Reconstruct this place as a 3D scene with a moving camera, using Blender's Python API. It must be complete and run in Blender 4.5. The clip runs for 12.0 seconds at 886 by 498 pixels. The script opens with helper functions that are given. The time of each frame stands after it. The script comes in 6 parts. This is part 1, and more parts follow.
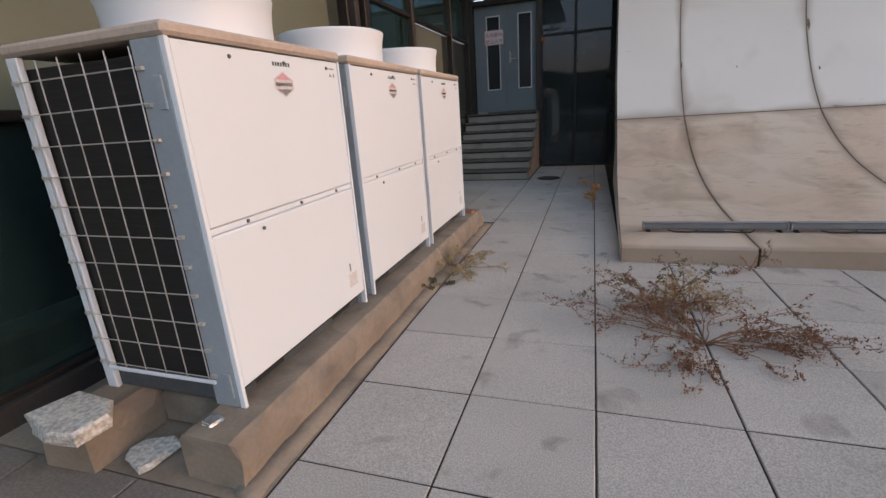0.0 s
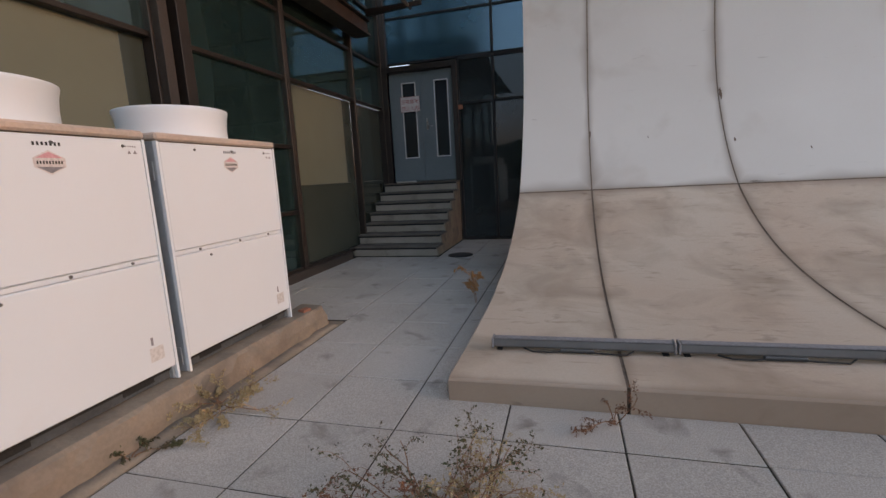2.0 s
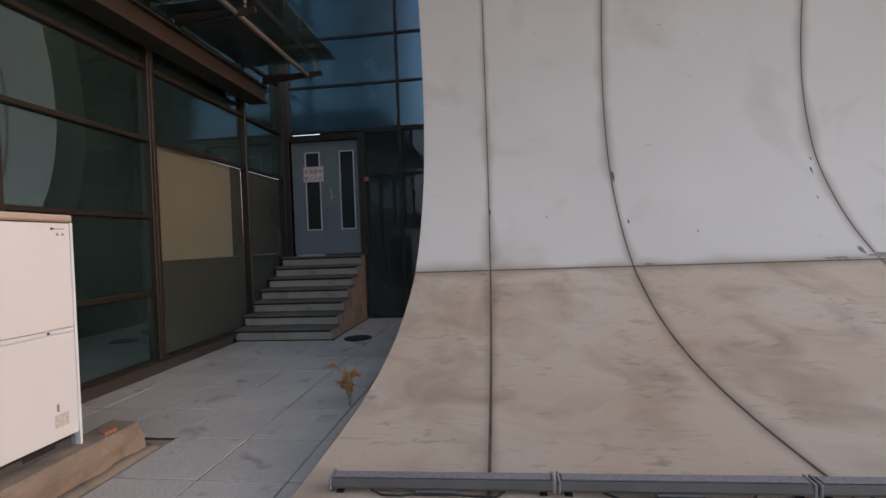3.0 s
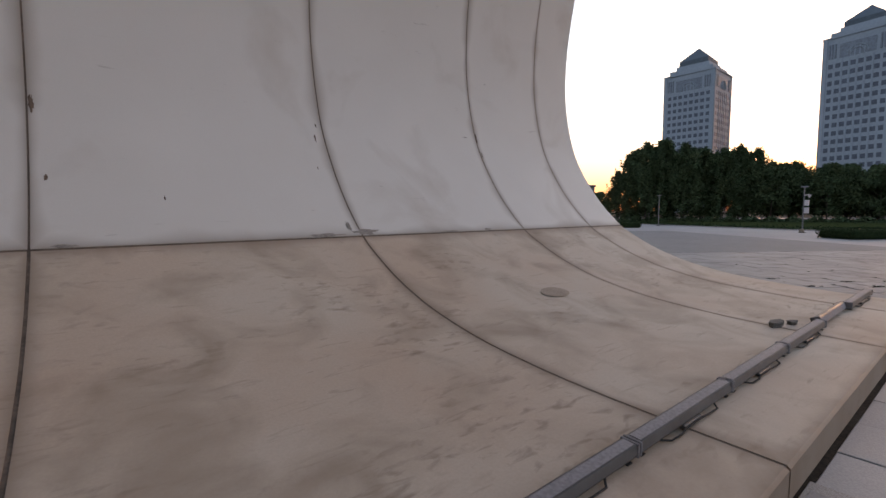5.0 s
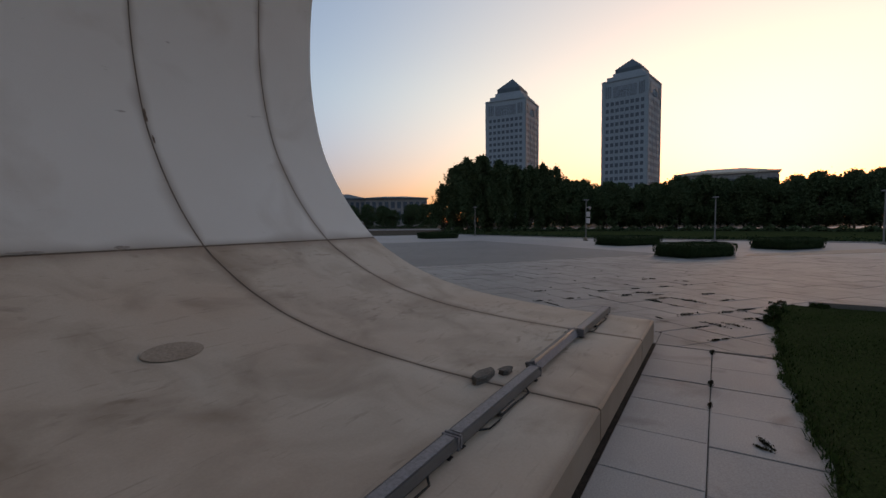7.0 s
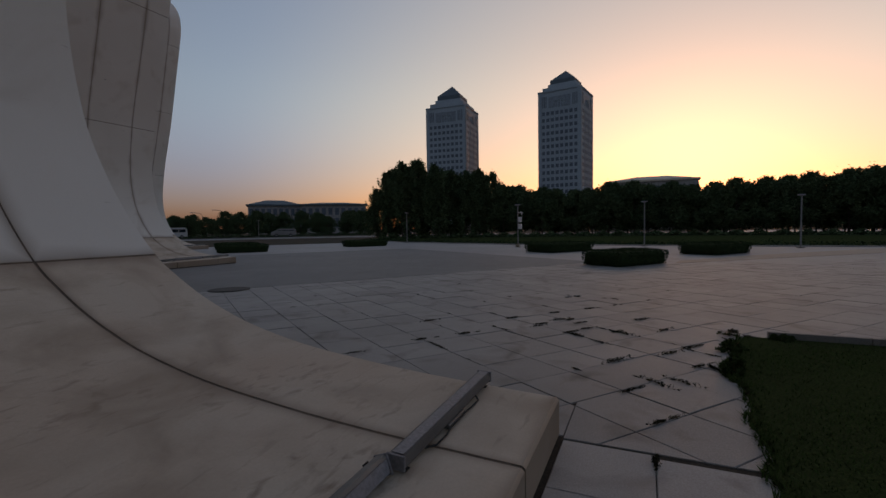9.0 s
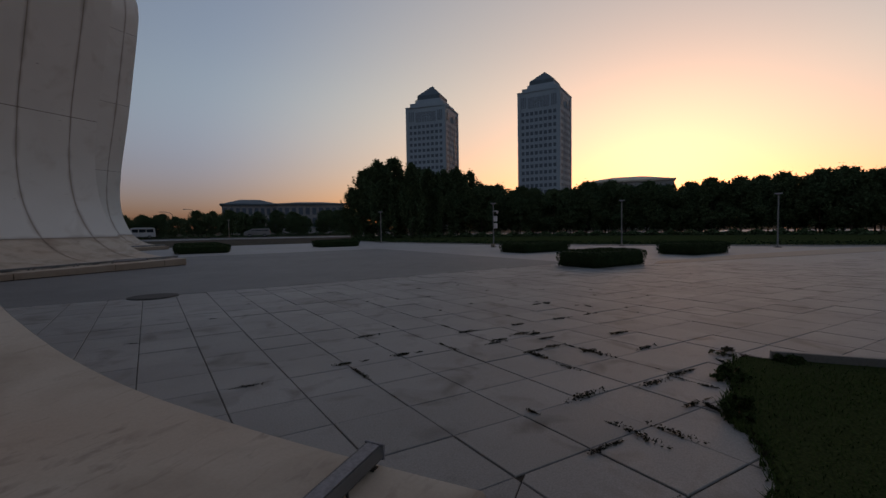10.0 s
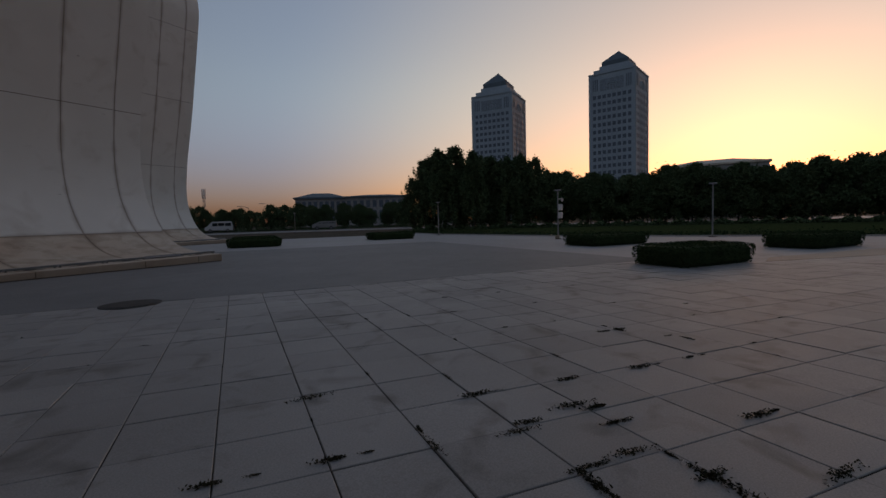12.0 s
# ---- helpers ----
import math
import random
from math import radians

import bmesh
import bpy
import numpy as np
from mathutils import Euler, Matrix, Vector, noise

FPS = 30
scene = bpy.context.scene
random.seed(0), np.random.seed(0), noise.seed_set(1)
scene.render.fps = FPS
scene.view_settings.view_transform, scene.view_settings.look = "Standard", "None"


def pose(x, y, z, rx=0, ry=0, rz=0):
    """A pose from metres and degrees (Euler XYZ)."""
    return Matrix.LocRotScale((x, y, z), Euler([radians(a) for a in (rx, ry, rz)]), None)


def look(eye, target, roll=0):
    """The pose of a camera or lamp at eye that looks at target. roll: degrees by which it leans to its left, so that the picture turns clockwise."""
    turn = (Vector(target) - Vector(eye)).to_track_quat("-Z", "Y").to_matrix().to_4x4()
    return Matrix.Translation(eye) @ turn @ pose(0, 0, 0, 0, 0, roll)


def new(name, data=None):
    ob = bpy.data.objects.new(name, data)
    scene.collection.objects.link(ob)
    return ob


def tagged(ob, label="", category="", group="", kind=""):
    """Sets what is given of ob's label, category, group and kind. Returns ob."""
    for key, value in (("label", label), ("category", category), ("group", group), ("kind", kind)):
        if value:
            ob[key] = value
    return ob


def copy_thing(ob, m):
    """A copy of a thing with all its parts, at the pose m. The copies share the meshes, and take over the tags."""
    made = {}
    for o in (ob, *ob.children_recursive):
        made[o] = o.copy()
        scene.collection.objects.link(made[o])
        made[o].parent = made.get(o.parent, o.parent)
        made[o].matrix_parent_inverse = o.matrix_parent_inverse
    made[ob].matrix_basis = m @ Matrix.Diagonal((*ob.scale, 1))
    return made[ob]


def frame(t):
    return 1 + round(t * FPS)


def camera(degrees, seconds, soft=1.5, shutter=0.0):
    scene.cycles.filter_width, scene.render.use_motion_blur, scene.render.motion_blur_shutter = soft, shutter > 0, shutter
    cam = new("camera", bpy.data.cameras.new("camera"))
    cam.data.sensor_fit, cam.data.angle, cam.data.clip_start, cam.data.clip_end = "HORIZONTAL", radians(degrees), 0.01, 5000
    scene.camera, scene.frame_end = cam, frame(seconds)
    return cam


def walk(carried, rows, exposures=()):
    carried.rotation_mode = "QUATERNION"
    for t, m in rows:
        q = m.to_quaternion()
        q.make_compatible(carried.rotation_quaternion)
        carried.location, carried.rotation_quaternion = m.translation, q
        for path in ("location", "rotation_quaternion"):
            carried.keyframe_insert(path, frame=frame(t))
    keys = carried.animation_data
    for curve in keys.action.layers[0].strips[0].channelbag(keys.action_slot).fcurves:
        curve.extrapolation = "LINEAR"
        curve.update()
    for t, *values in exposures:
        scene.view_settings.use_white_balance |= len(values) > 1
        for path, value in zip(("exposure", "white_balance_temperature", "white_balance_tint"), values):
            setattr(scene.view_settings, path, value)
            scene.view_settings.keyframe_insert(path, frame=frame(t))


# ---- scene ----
cam = camera(88.7, 12.0)
PATH = [
    (0, (-0.020, 0.399, 1.255), (-0.634, 2.213, 0.679), -3.9),
    (0.5, (0.194, 0.769, 1.222), (-0.379, 2.592, 0.635), -3.6),
    (1, (0.447, 1.120, 1.217), (-0.078, 2.956, 0.623), -3.5),
    (1.5, (0.657, 1.504, 1.207), (0.137, 3.365, 0.690), -3.4),
    (2, (0.890, 1.823, 1.262), (0.361, 3.725, 0.943), -3.2),
    (2.5, (1.030, 2.150, 1.344), (0.594, 4.100, 1.264), -2.6),
    (2.7, (1.105, 2.276, 1.352), (0.738, 4.242, 1.322), -2.4),
    (4.3, (2.303, 3.330, 1.245), (3.003, 5.201, 1.149), -1.1),
    (4.5, (2.484, 3.468, 1.241), (3.355, 5.265, 1.132), -1.3),
    (5, (3.020, 3.658, 1.230), (4.271, 5.209, 1.066), -0.3),
    (5.5, (3.575, 3.680, 1.225), (5.016, 5.054, 1.039), -0.2),
    (6, (4.163, 3.696, 1.204), (5.736, 4.917, 1.019), -0.1),
    (6.5, (4.688, 3.634, 1.197), (6.333, 4.761, 1.043), -0.4),
    (7, (5.239, 3.646, 1.191), (6.947, 4.680, 1.073), -0.5),
    (7.2, (5.468, 3.638, 1.190), (7.190, 4.648, 1.074), -0.6),
    (8.8, (7.220, 3.704, 1.187), (9.040, 4.529, 1.098), -0.7),
    (9, (7.455, 3.714, 1.187), (9.279, 4.529, 1.094), -0.9),
    (9.5, (7.997, 3.704, 1.174), (9.838, 4.479, 1.083), -0.8),
    (10, (8.528, 3.713, 1.142), (10.385, 4.450, 1.048), -0.9),
    (10.5, (9.093, 3.677, 1.122), (10.955, 4.399, 1.030), -1.2),
    (11, (9.613, 3.750, 1.115), (11.470, 4.486, 1.019), -1.2),
    (11.5, (10.145, 3.871, 1.105), (11.965, 4.694, 1.001), -1.2),
    (12, (10.608, 4.023, 1.128), (12.333, 5.026, 1.000), -1.6),
]
EXPOSURES = [(0, 4.9, 10650, 19), (0.5, 4.67, 10650, 19), (1.5, 4.6, 10650, 19), (2.7, 4.72, 10650, 19), (4.3, 4.42, 11100, 24.5), (5.5, 3.76, 11200, 22.5), (6.5, 3.22, 10500, 20), (7.2, 3.0, 10600, 20), (8.8, 2.5, 10700, 22), (12, 2.4, 10700, 22)]
walk(cam, [(t, look(eye, target, roll)) for t, eye, target, roll in PATH], EXPOSURES)

# ---- light ----
SUN_AZ, SUN_EL = radians(-4.5), radians(0.4)
world = bpy.data.worlds.new("world")
scene.world = world
world.use_nodes = True
wn = world.node_tree.nodes
sky = wn.new("ShaderNodeTexSky")
sky.sky_type = "NISHITA"
sky.sun_disc = False
sky.sun_elevation = SUN_EL
sky.sun_rotation = math.pi / 2 - SUN_AZ
sky.air_density, sky.dust_density, sky.ozone_density = 1.0, 1.2, 2.4
haze = wn.new("ShaderNodeHueSaturation")
haze.inputs["Saturation"].default_value = 0.86
world.node_tree.links.new(sky.outputs[0], haze.inputs["Color"])
# evening haze: pinkish low down, bluer overhead
coord, split, fade, tint, blend, soften = (wn.new(k) for k in ("ShaderNodeTexCoord", "ShaderNodeSeparateXYZ", "ShaderNodeMapRange", "ShaderNodeMix", "ShaderNodeMix", "ShaderNodeGamma"))
fade.interpolation_type = "SMOOTHSTEP"
fade.inputs[1].default_value, fade.inputs[2].default_value = 0.0, 0.3
tint.data_type = blend.data_type = "RGBA"
blend.blend_type = "MULTIPLY"
blend.inputs[0].default_value = 1.0
side, low = wn.new("ShaderNodeMapRange"), wn.new("ShaderNodeMix")
side.interpolation_type = "SMOOTHSTEP"
side.inputs[1].default_value, side.inputs[2].default_value = 0.6, 0.98
high = wn.new("ShaderNodeMix")
low.data_type = high.data_type = "RGBA"
high.inputs[6].default_value, high.inputs[7].default_value = (0.72, 0.93, 1.17, 1), (1.24, 1.2, 1.1, 1)
low.inputs[6].default_value, low.inputs[7].default_value = (0.47, 0.5, 1.0, 1), (1.12, 0.86, 0.9, 1)
soften.inputs[1].default_value = 0.8
wl = world.node_tree.links
wl.new(coord.outputs["Generated"], split.inputs[0])
wl.new(split.outputs["Z"], fade.inputs[0])
wl.new(fade.outputs[0], tint.inputs[0])
wl.new(split.outputs["X"], side.inputs[0])
wl.new(side.outputs[0], low.inputs[0])
wl.new(low.outputs[2], tint.inputs[6])
wl.new(side.outputs[0], high.inputs[0])
wl.new(high.outputs[2], tint.inputs[7])
wl.new(haze.outputs[0], soften.inputs[0])
wl.new(soften.outputs[0], blend.inputs[6])
wl.new(tint.outputs[2], blend.inputs[7])
wl.new(blend.outputs[2], wn["Background"].inputs[0])
wn["Background"].inputs[1].default_value = 0.12
sun = new("sun", bpy.data.lights.new("sun", "SUN"))
sun.data.energy, sun.data.angle, sun.data.color = 0.025, radians(40), (1.0, 0.85, 0.72)
sun.matrix_world = look((math.cos(SUN_AZ) * 90, math.sin(SUN_AZ) * 90, 90 * math.tan(radians(9))), (0, 0, 0))


# ---- materials ----
def material(name, c1, c2=None, rough=0.7, metal=0.0, big=0.6, fine=60.0, grain=0.15, bump=0.2, stain=None, stain_scale=1.5,
             stain_low=0.5, stain_high=0.72, vary=0.0, island=0.0, stretch=(1, 1, 1), spec=0.4, grime=(), scuff=(0.7, 0.8), rub=0.0):
    """Two scales of variation: broad tone, fine grain; optional stains and a change from piece to piece."""
    m = bpy.data.materials.new(name)
    m.use_nodes = True
    n, lk = m.node_tree.nodes, m.node_tree.links
    b = n["Principled BSDF"]
    geo = n.new("ShaderNodeNewGeometry")
    mp = n.new("ShaderNodeMapping")
    mp.inputs["Scale"].default_value = stretch
    lk.new(n.new("ShaderNodeTexCoord").outputs["Object"] if grime else geo.outputs["Position"], mp.inputs[0])

    def tex(scale, detail=4.0, dist=0.0):
        t = n.new("ShaderNodeTexNoise")
        t.inputs["Scale"].default_value, t.inputs["Detail"].default_value, t.inputs["Distortion"].default_value = scale, detail, dist
        lk.new(mp.outputs[0], t.inputs["Vector"])
        return t.outputs["Fac"]

    def ramp(src, lo, hi):
        r = n.new("ShaderNodeMapRange")
        r.inputs[1].default_value, r.inputs[2].default_value = lo, hi
        lk.new(src, r.inputs[0])
        return r.outputs[0]

    def mix(fac, a, c, mode="MIX"):
        x = n.new("ShaderNodeMix")
        x.data_type, x.blend_type = "RGBA", mode
        for sock, v in ((0, fac), (6, a), (7, c)):
            if isinstance(v, (float, int)):
                x.inputs[sock].default_value = v
            elif isinstance(v, tuple):
                x.inputs[sock].default_value = (*v, 1)
            else:
                lk.new(v, x.inputs[sock])
        return x.outputs[2]

    c2 = c2 or tuple(v * 0.8 for v in c1)
    col = mix(ramp(tex(big, 5.0), 0.3, 0.7), tuple(c1), tuple(c2))
    g = tex(fine, 3.0)
    if grain:
        col = mix(grain, col, mix(ramp(g, 0.35, 0.65), (0.0, 0.0, 0.0), (1.0, 1.0, 1.0)), "OVERLAY")
    if stain:
        col = mix(ramp(tex(stain_scale, 6.0, 0.6), stain_low, stain_high), col, tuple(stain))
    if grime:
        sep = n.new("ShaderNodeSeparateXYZ")
        lk.new(mp.outputs[0], sep.inputs[0])

        def calc(op, a, c):
            x = n.new("ShaderNodeMath")
            x.operation = op
            for sock, v in ((0, a), (1, c)):
                if isinstance(v, (float, int)):
                    x.inputs[sock].default_value = v
                else:
                    lk.new(v, x.inputs[sock])
            return x.outputs[0]

        near = None
        for axis, where in grime:
            d = calc("ABSOLUTE", calc("SUBTRACT", sep.outputs[axis], where), 0.0)
            near = d if near is None else calc("MINIMUM", near, d)
        reach = calc("ADD", calc("MULTIPLY", calc("POWER", tex(1.1, 2.0, 0.3), 2.0), 0.36), 0.012)
        dirt = calc("SUBTRACT", 1.0, calc("DIVIDE", near, reach))
        col = mix(calc("MULTIPLY", calc("POWER", ramp(dirt, 0.0, 1.0), 1.7), 0.7), col, (0.21, 0.145, 0.105))
        mp2 = n.new("ShaderNodeMapping")
        mp2.inputs["Scale"].default_value = (2.2, 11, 11)
        mp2.inputs["Rotation"].default_value = (0, 0, 0.25)
        lk.new(mp.outputs[0], mp2.inputs[0])
        sc = n.new("ShaderNodeTexNoise")
        sc.inputs["Scale"].default_value, sc.inputs["Detail"].default_value, sc.inputs["Distortion"].default_value = 1.6, 9.0, 0.9
        lk.new(mp2.outputs[0], sc.inputs["Vector"])
        col = mix(calc("MULTIPLY", ramp(sc.outputs["Fac"], *scuff), 0.45), col, (0.17, 0.115, 0.08))
        if rub:
            # small brown rub marks, thickest in patches
            mp4 = n.new("ShaderNodeMapping")
            mp4.inputs["Scale"].default_value = (7, 15, 9)
            mp4.inputs["Rotation"].default_value = (0, 0, 0.12)
            lk.new(mp.outputs[0], mp4.inputs[0])
            rb = n.new("ShaderNodeTexNoise")
            rb.inputs["Scale"].default_value, rb.inputs["Detail"].default_value, rb.inputs["Distortion"].default_value = 1.0, 4.0, 0.5
            lk.new(mp4.outputs[0], rb.inputs["Vector"])
            where = calc("MULTIPLY", ramp(rb.outputs["Fac"], 0.54, 0.72), ramp(tex(1.1, 3.0), 0.5, 0.62))
            col = mix(calc("MULTIPLY", where, rub), col, (0.2, 0.135, 0.095))
        # short dark scratches and knocks
        mp3 = n.new("ShaderNodeMapping")
        mp3.inputs["Scale"].default_value = (4.5, 26, 14)
        mp3.inputs["Rotation"].default_value = (0, 0, -0.35)
        lk.new(mp.outputs[0], mp3.inputs[0])
        kn = n.new("ShaderNodeTexNoise")
        kn.inputs["Scale"].default_value, kn.inputs["Detail"].default_value = 1.0, 2.0
        lk.new(mp3.outputs[0], kn.inputs["Vector"])
        col = mix(calc("MULTIPLY", ramp(kn.outputs["Fac"], 0.77, 0.83), 0.55), col, (0.12, 0.085, 0.065))
    if vary or island:
        if vary:
            inf = n.new("ShaderNodeObjectInfo")
            rnd = inf.outputs["Random"]
        else:
            rnd = geo.outputs["Random Per Island"]
        r = n.new("ShaderNodeMapRange")
        r.inputs[3].default_value, r.inputs[4].default_value = 1 - (vary or island), 1 + (vary or island)
        lk.new(rnd, r.inputs[0])
        h = n.new("ShaderNodeHueSaturation")
        lk.new(r.outputs[0], h.inputs["Value"])
        lk.new(col, h.inputs["Color"])
        col = h.outputs[0]
    lk.new(col, b.inputs["Base Color"])
    rr = n.new("ShaderNodeMapRange")
    rr.inputs[3].default_value, rr.inputs[4].default_value = max(0.03, rough - 0.12), min(1, rough + 0.12)
    lk.new(tex(big * 5, 3.0), rr.inputs[0])
    lk.new(rr.outputs[0], b.inputs["Roughness"])
    b.inputs["Metallic"].default_value = metal
    b.inputs["Specular IOR Level"].default_value = spec
    if bump:
        bn = n.new("ShaderNodeBump")
        bn.inputs["Strength"].default_value, bn.inputs["Distance"].default_value = bump, 0.01
        lk.new(g, bn.inputs["Height"])
        lk.new(bn.outputs[0], b.inputs["Normal"])
    return m


def glass_material(name, tint, coat=(0.9, 0.95, 1.0), ior=2.6, dust=(0.3, 0.33, 0.31), film=0.1, rough=0.02):
    """Tinted glass: a clear tint under a reflecting coat. The thin film of dust also paints in brightness that weak
    reflections leave out.
    """
    m = bpy.data.materials.new(name)
    m.use_nodes = True
    n, lk = m.node_tree.nodes, m.node_tree.links
    n.remove(n["Principled BSDF"])
    tr, gl, mx, fr = n.new("ShaderNodeBsdfTransparent"), n.new("ShaderNodeBsdfGlossy"), n.new("ShaderNodeMixShader"), n.new("ShaderNodeFresnel")
    df, dm = n.new("ShaderNodeBsdfDiffuse"), n.new("ShaderNodeMixShader")
    tr.inputs[0].default_value = (*tint, 1)
    gl.inputs[0].default_value = (*coat, 1)
    gl.inputs["Roughness"].default_value = rough
    df.inputs[0].default_value = (*dust, 1)
    fr.inputs[0].default_value = ior
    nz, mr, geo = n.new("ShaderNodeTexNoise"), n.new("ShaderNodeMapRange"), n.new("ShaderNodeNewGeometry")
    nz.inputs["Scale"].default_value, nz.inputs["Detail"].default_value = 1.3, 6.0
    mr.inputs[1].default_value, mr.inputs[2].default_value, mr.inputs[3].default_value, mr.inputs[4].default_value = 0.3, 0.7, film * 0.6, film * 1.4
    lk.new(geo.outputs["Position"], nz.inputs["Vector"])
    lk.new(nz.outputs["Fac"], mr.inputs[0])
    lk.new(mr.outputs[0], dm.inputs[0])
    lk.new(tr.outputs[0], dm.inputs[1])
    lk.new(df.outputs[0], dm.inputs[2])
    lk.new(fr.outputs[0], mx.inputs[0])
    lk.new(dm.outputs[0], mx.inputs[1])
    lk.new(gl.outputs[0], mx.inputs[2])
    lk.new(mx.outputs[0], n["Material Output"].inputs[0])
    return m


M = {}
GRIME = [(2, 0.99), (0, 1.187), (0, 2.764), (0, 5.241), (0, 7.663), (0, 9.207)]
M["earth"] = material("earth", (0.07, 0.055, 0.04), (0.035, 0.03, 0.022), 0.95, big=1.5, fine=40, grain=0.4, bump=0.6, spec=0.05)
M["joint"] = material("joint_dirt", (0.06, 0.047, 0.037), (0.03, 0.024, 0.02), 0.95, big=3, fine=60, grain=0.3, spec=0.1)
M["granite"] = material("grey_granite", (0.43, 0.39, 0.352), (0.35, 0.32, 0.29), 0.75, big=1.2, fine=170, grain=0.24, bump=0.02,
                        stain=(0.19, 0.165, 0.145), stain_scale=3.6, stain_low=0.6, stain_high=0.75, vary=0.06, spec=0.25)
M["pale"] = material("pale_granite", (0.288, 0.273, 0.26), (0.24, 0.225, 0.213), 0.6, big=0.8, fine=110, grain=0.12, bump=0.06,
                     stain=(0.11, 0.092, 0.08), stain_scale=2.3, stain_low=0.55, stain_high=0.8, vary=0.08, spec=0.22)
M["pale_strip"] = material("pale_walk_granite", (0.39, 0.372, 0.355), (0.33, 0.313, 0.297), 0.6, big=0.9, fine=110, grain=0.1, bump=0.06,
                           stain=(0.17, 0.148, 0.13), stain_scale=2.0, stain_low=0.58, stain_high=0.8, vary=0.07, spec=0.22)
M["granite_dusty"] = material("dusty_granite", (0.23, 0.195, 0.165), (0.17, 0.145, 0.125), 0.85, big=1.5, fine=90, grain=0.15, bump=0.1,
                              stain=(0.12, 0.1, 0.085), stain_scale=3.0, stain_low=0.5, stain_high=0.75, spec=0.15)
M["pale_far"] = material("pale_granite_field", (0.288, 0.273, 0.26), (0.24, 0.225, 0.213), 0.6, big=0.8, fine=110, grain=0.12, bump=0.06,
                         stain=(0.11, 0.092, 0.08), stain_scale=2.3, stain_low=0.55, stain_high=0.8, island=0.08, spec=0.22)
M["plaza"] = material("plaza_pale_paving", (0.29, 0.275, 0.265), (0.245, 0.233, 0.225), 0.65, big=0.3, fine=30, grain=0.12)
M["dark_paving"] = material("plaza_grey_paving", (0.165, 0.16, 0.158), (0.14, 0.136, 0.134), 0.7, big=0.4, fine=30, grain=0.15)
M["tan"] = material("tan_paving", (0.3, 0.24, 0.19), (0.25, 0.2, 0.16), 0.7, big=0.6, fine=30, grain=0.15)
M["asphalt"] = material("asphalt", (0.06, 0.06, 0.06), (0.045, 0.045, 0.045), 0.9, big=0.5, fine=40, grain=0.3)
M["shell"] = material("white_wall_panel", (0.635, 0.604, 0.555), (0.58, 0.548, 0.5), 0.55, big=0.5, fine=90, grain=0.015, bump=0.015,
                      stain=(0.46, 0.4, 0.34), stain_scale=0.9, stain_low=0.55, stain_high=0.85, grime=GRIME, spec=0.25)
M["shell_low"] = material("stained_wall_panel", (0.545, 0.46, 0.378), (0.5, 0.368, 0.283), 0.65, big=0.75, fine=70, grain=0.03, bump=0.03,
                          stain=(0.31, 0.225, 0.165), stain_scale=1.8, stain_low=0.45, stain_high=0.82, spec=0.2, grime=GRIME + [(1, 4.15)], scuff=(0.61, 0.79), rub=0.58)
M["sealant"] = material("dark_sealant", (0.17, 0.115, 0.085), (0.09, 0.062, 0.046), 0.85, big=6, fine=50)
M["patch"] = material("repair_patch", (0.36, 0.28, 0.22), (0.29, 0.22, 0.17), 0.8, big=5)
M["smear"] = material("old_mortar", (0.3, 0.26, 0.23), (0.22, 0.19, 0.165), 0.9, big=8)
M["concrete"] = material("concrete", (0.29, 0.225, 0.17), (0.2, 0.152, 0.115), 0.9, big=2.5, fine=50, grain=0.06, bump=0.25,
                         stain=(0.14, 0.11, 0.09), stain_scale=4, stain_low=0.5, stain_high=0.75)
M["step_tread"] = material("step_tread", (0.13, 0.115, 0.1), (0.07, 0.06, 0.055), 0.75, big=3, fine=80, grain=0.1, bump=0.25)
M["step"] = material("step_granite", (0.32, 0.28, 0.24), (0.25, 0.215, 0.18), 0.8, big=2, fine=80, grain=0.08, bump=0.25,
                     stain=(0.16, 0.13, 0.11), stain_scale=3, stain_low=0.55, stain_high=0.8)
M["stone"] = material("broken_stone", (0.5, 0.47, 0.42), (0.38, 0.35, 0.31), 0.85, big=4, fine=60, grain=0.3, bump=0.5)
M["ac_white"] = material("white_enamel", (0.665, 0.71, 0.735), (0.635, 0.672, 0.69), 0.45, big=0.7, fine=40, grain=0.0, bump=0,
                         stain=(0.6, 0.5, 0.42), stain_scale=1.2, stain_low=0.66, stain_high=0.95)
M["ac_top"] = material("dusty_enamel", (0.5, 0.39, 0.32), (0.42, 0.33, 0.27), 0.8, big=3, fine=60, grain=0.06, bump=0.03)
M["ac_grey"] = material("blue_grey_enamel", (0.28, 0.325, 0.35), (0.24, 0.28, 0.3), 0.5, big=2, fine=60, grain=0.03, bump=0)
# blue-grey enamel again, with the shade of the recessed base in its colour
M["ac_base"] = material("shaded_blue_enamel", (0.075, 0.085, 0.092), (0.05, 0.056, 0.06), 0.6, big=5, fine=60, grain=0.1, bump=0)
M["tuft"] = material("brown_weed", (0.038, 0.03, 0.02), (0.045, 0.04, 0.022), 0.95, big=9, spec=0.05)
M["fins"] = material("dusty_coil_fins", (0.02, 0.017, 0.015), (0.011, 0.01, 0.009), 0.8, big=3, fine=20, grain=0.2, stretch=(1, 1, 40))
M["wire"] = material("galvanised_wire", (0.6, 0.57, 0.53), (0.5, 0.47, 0.44), 0.45, 0.6, grain=0.1)
M["black"] = material("black", (0.012, 0.012, 0.012), (0.02, 0.02, 0.02), 0.6)
M["screw"] = material("screw", (0.16, 0.15, 0.14), (0.1, 0.1, 0.1), 0.4, 0.8)
M["pink"] = material("pink_print", (0.68, 0.33, 0.35), (0.6, 0.3, 0.32), 0.6)
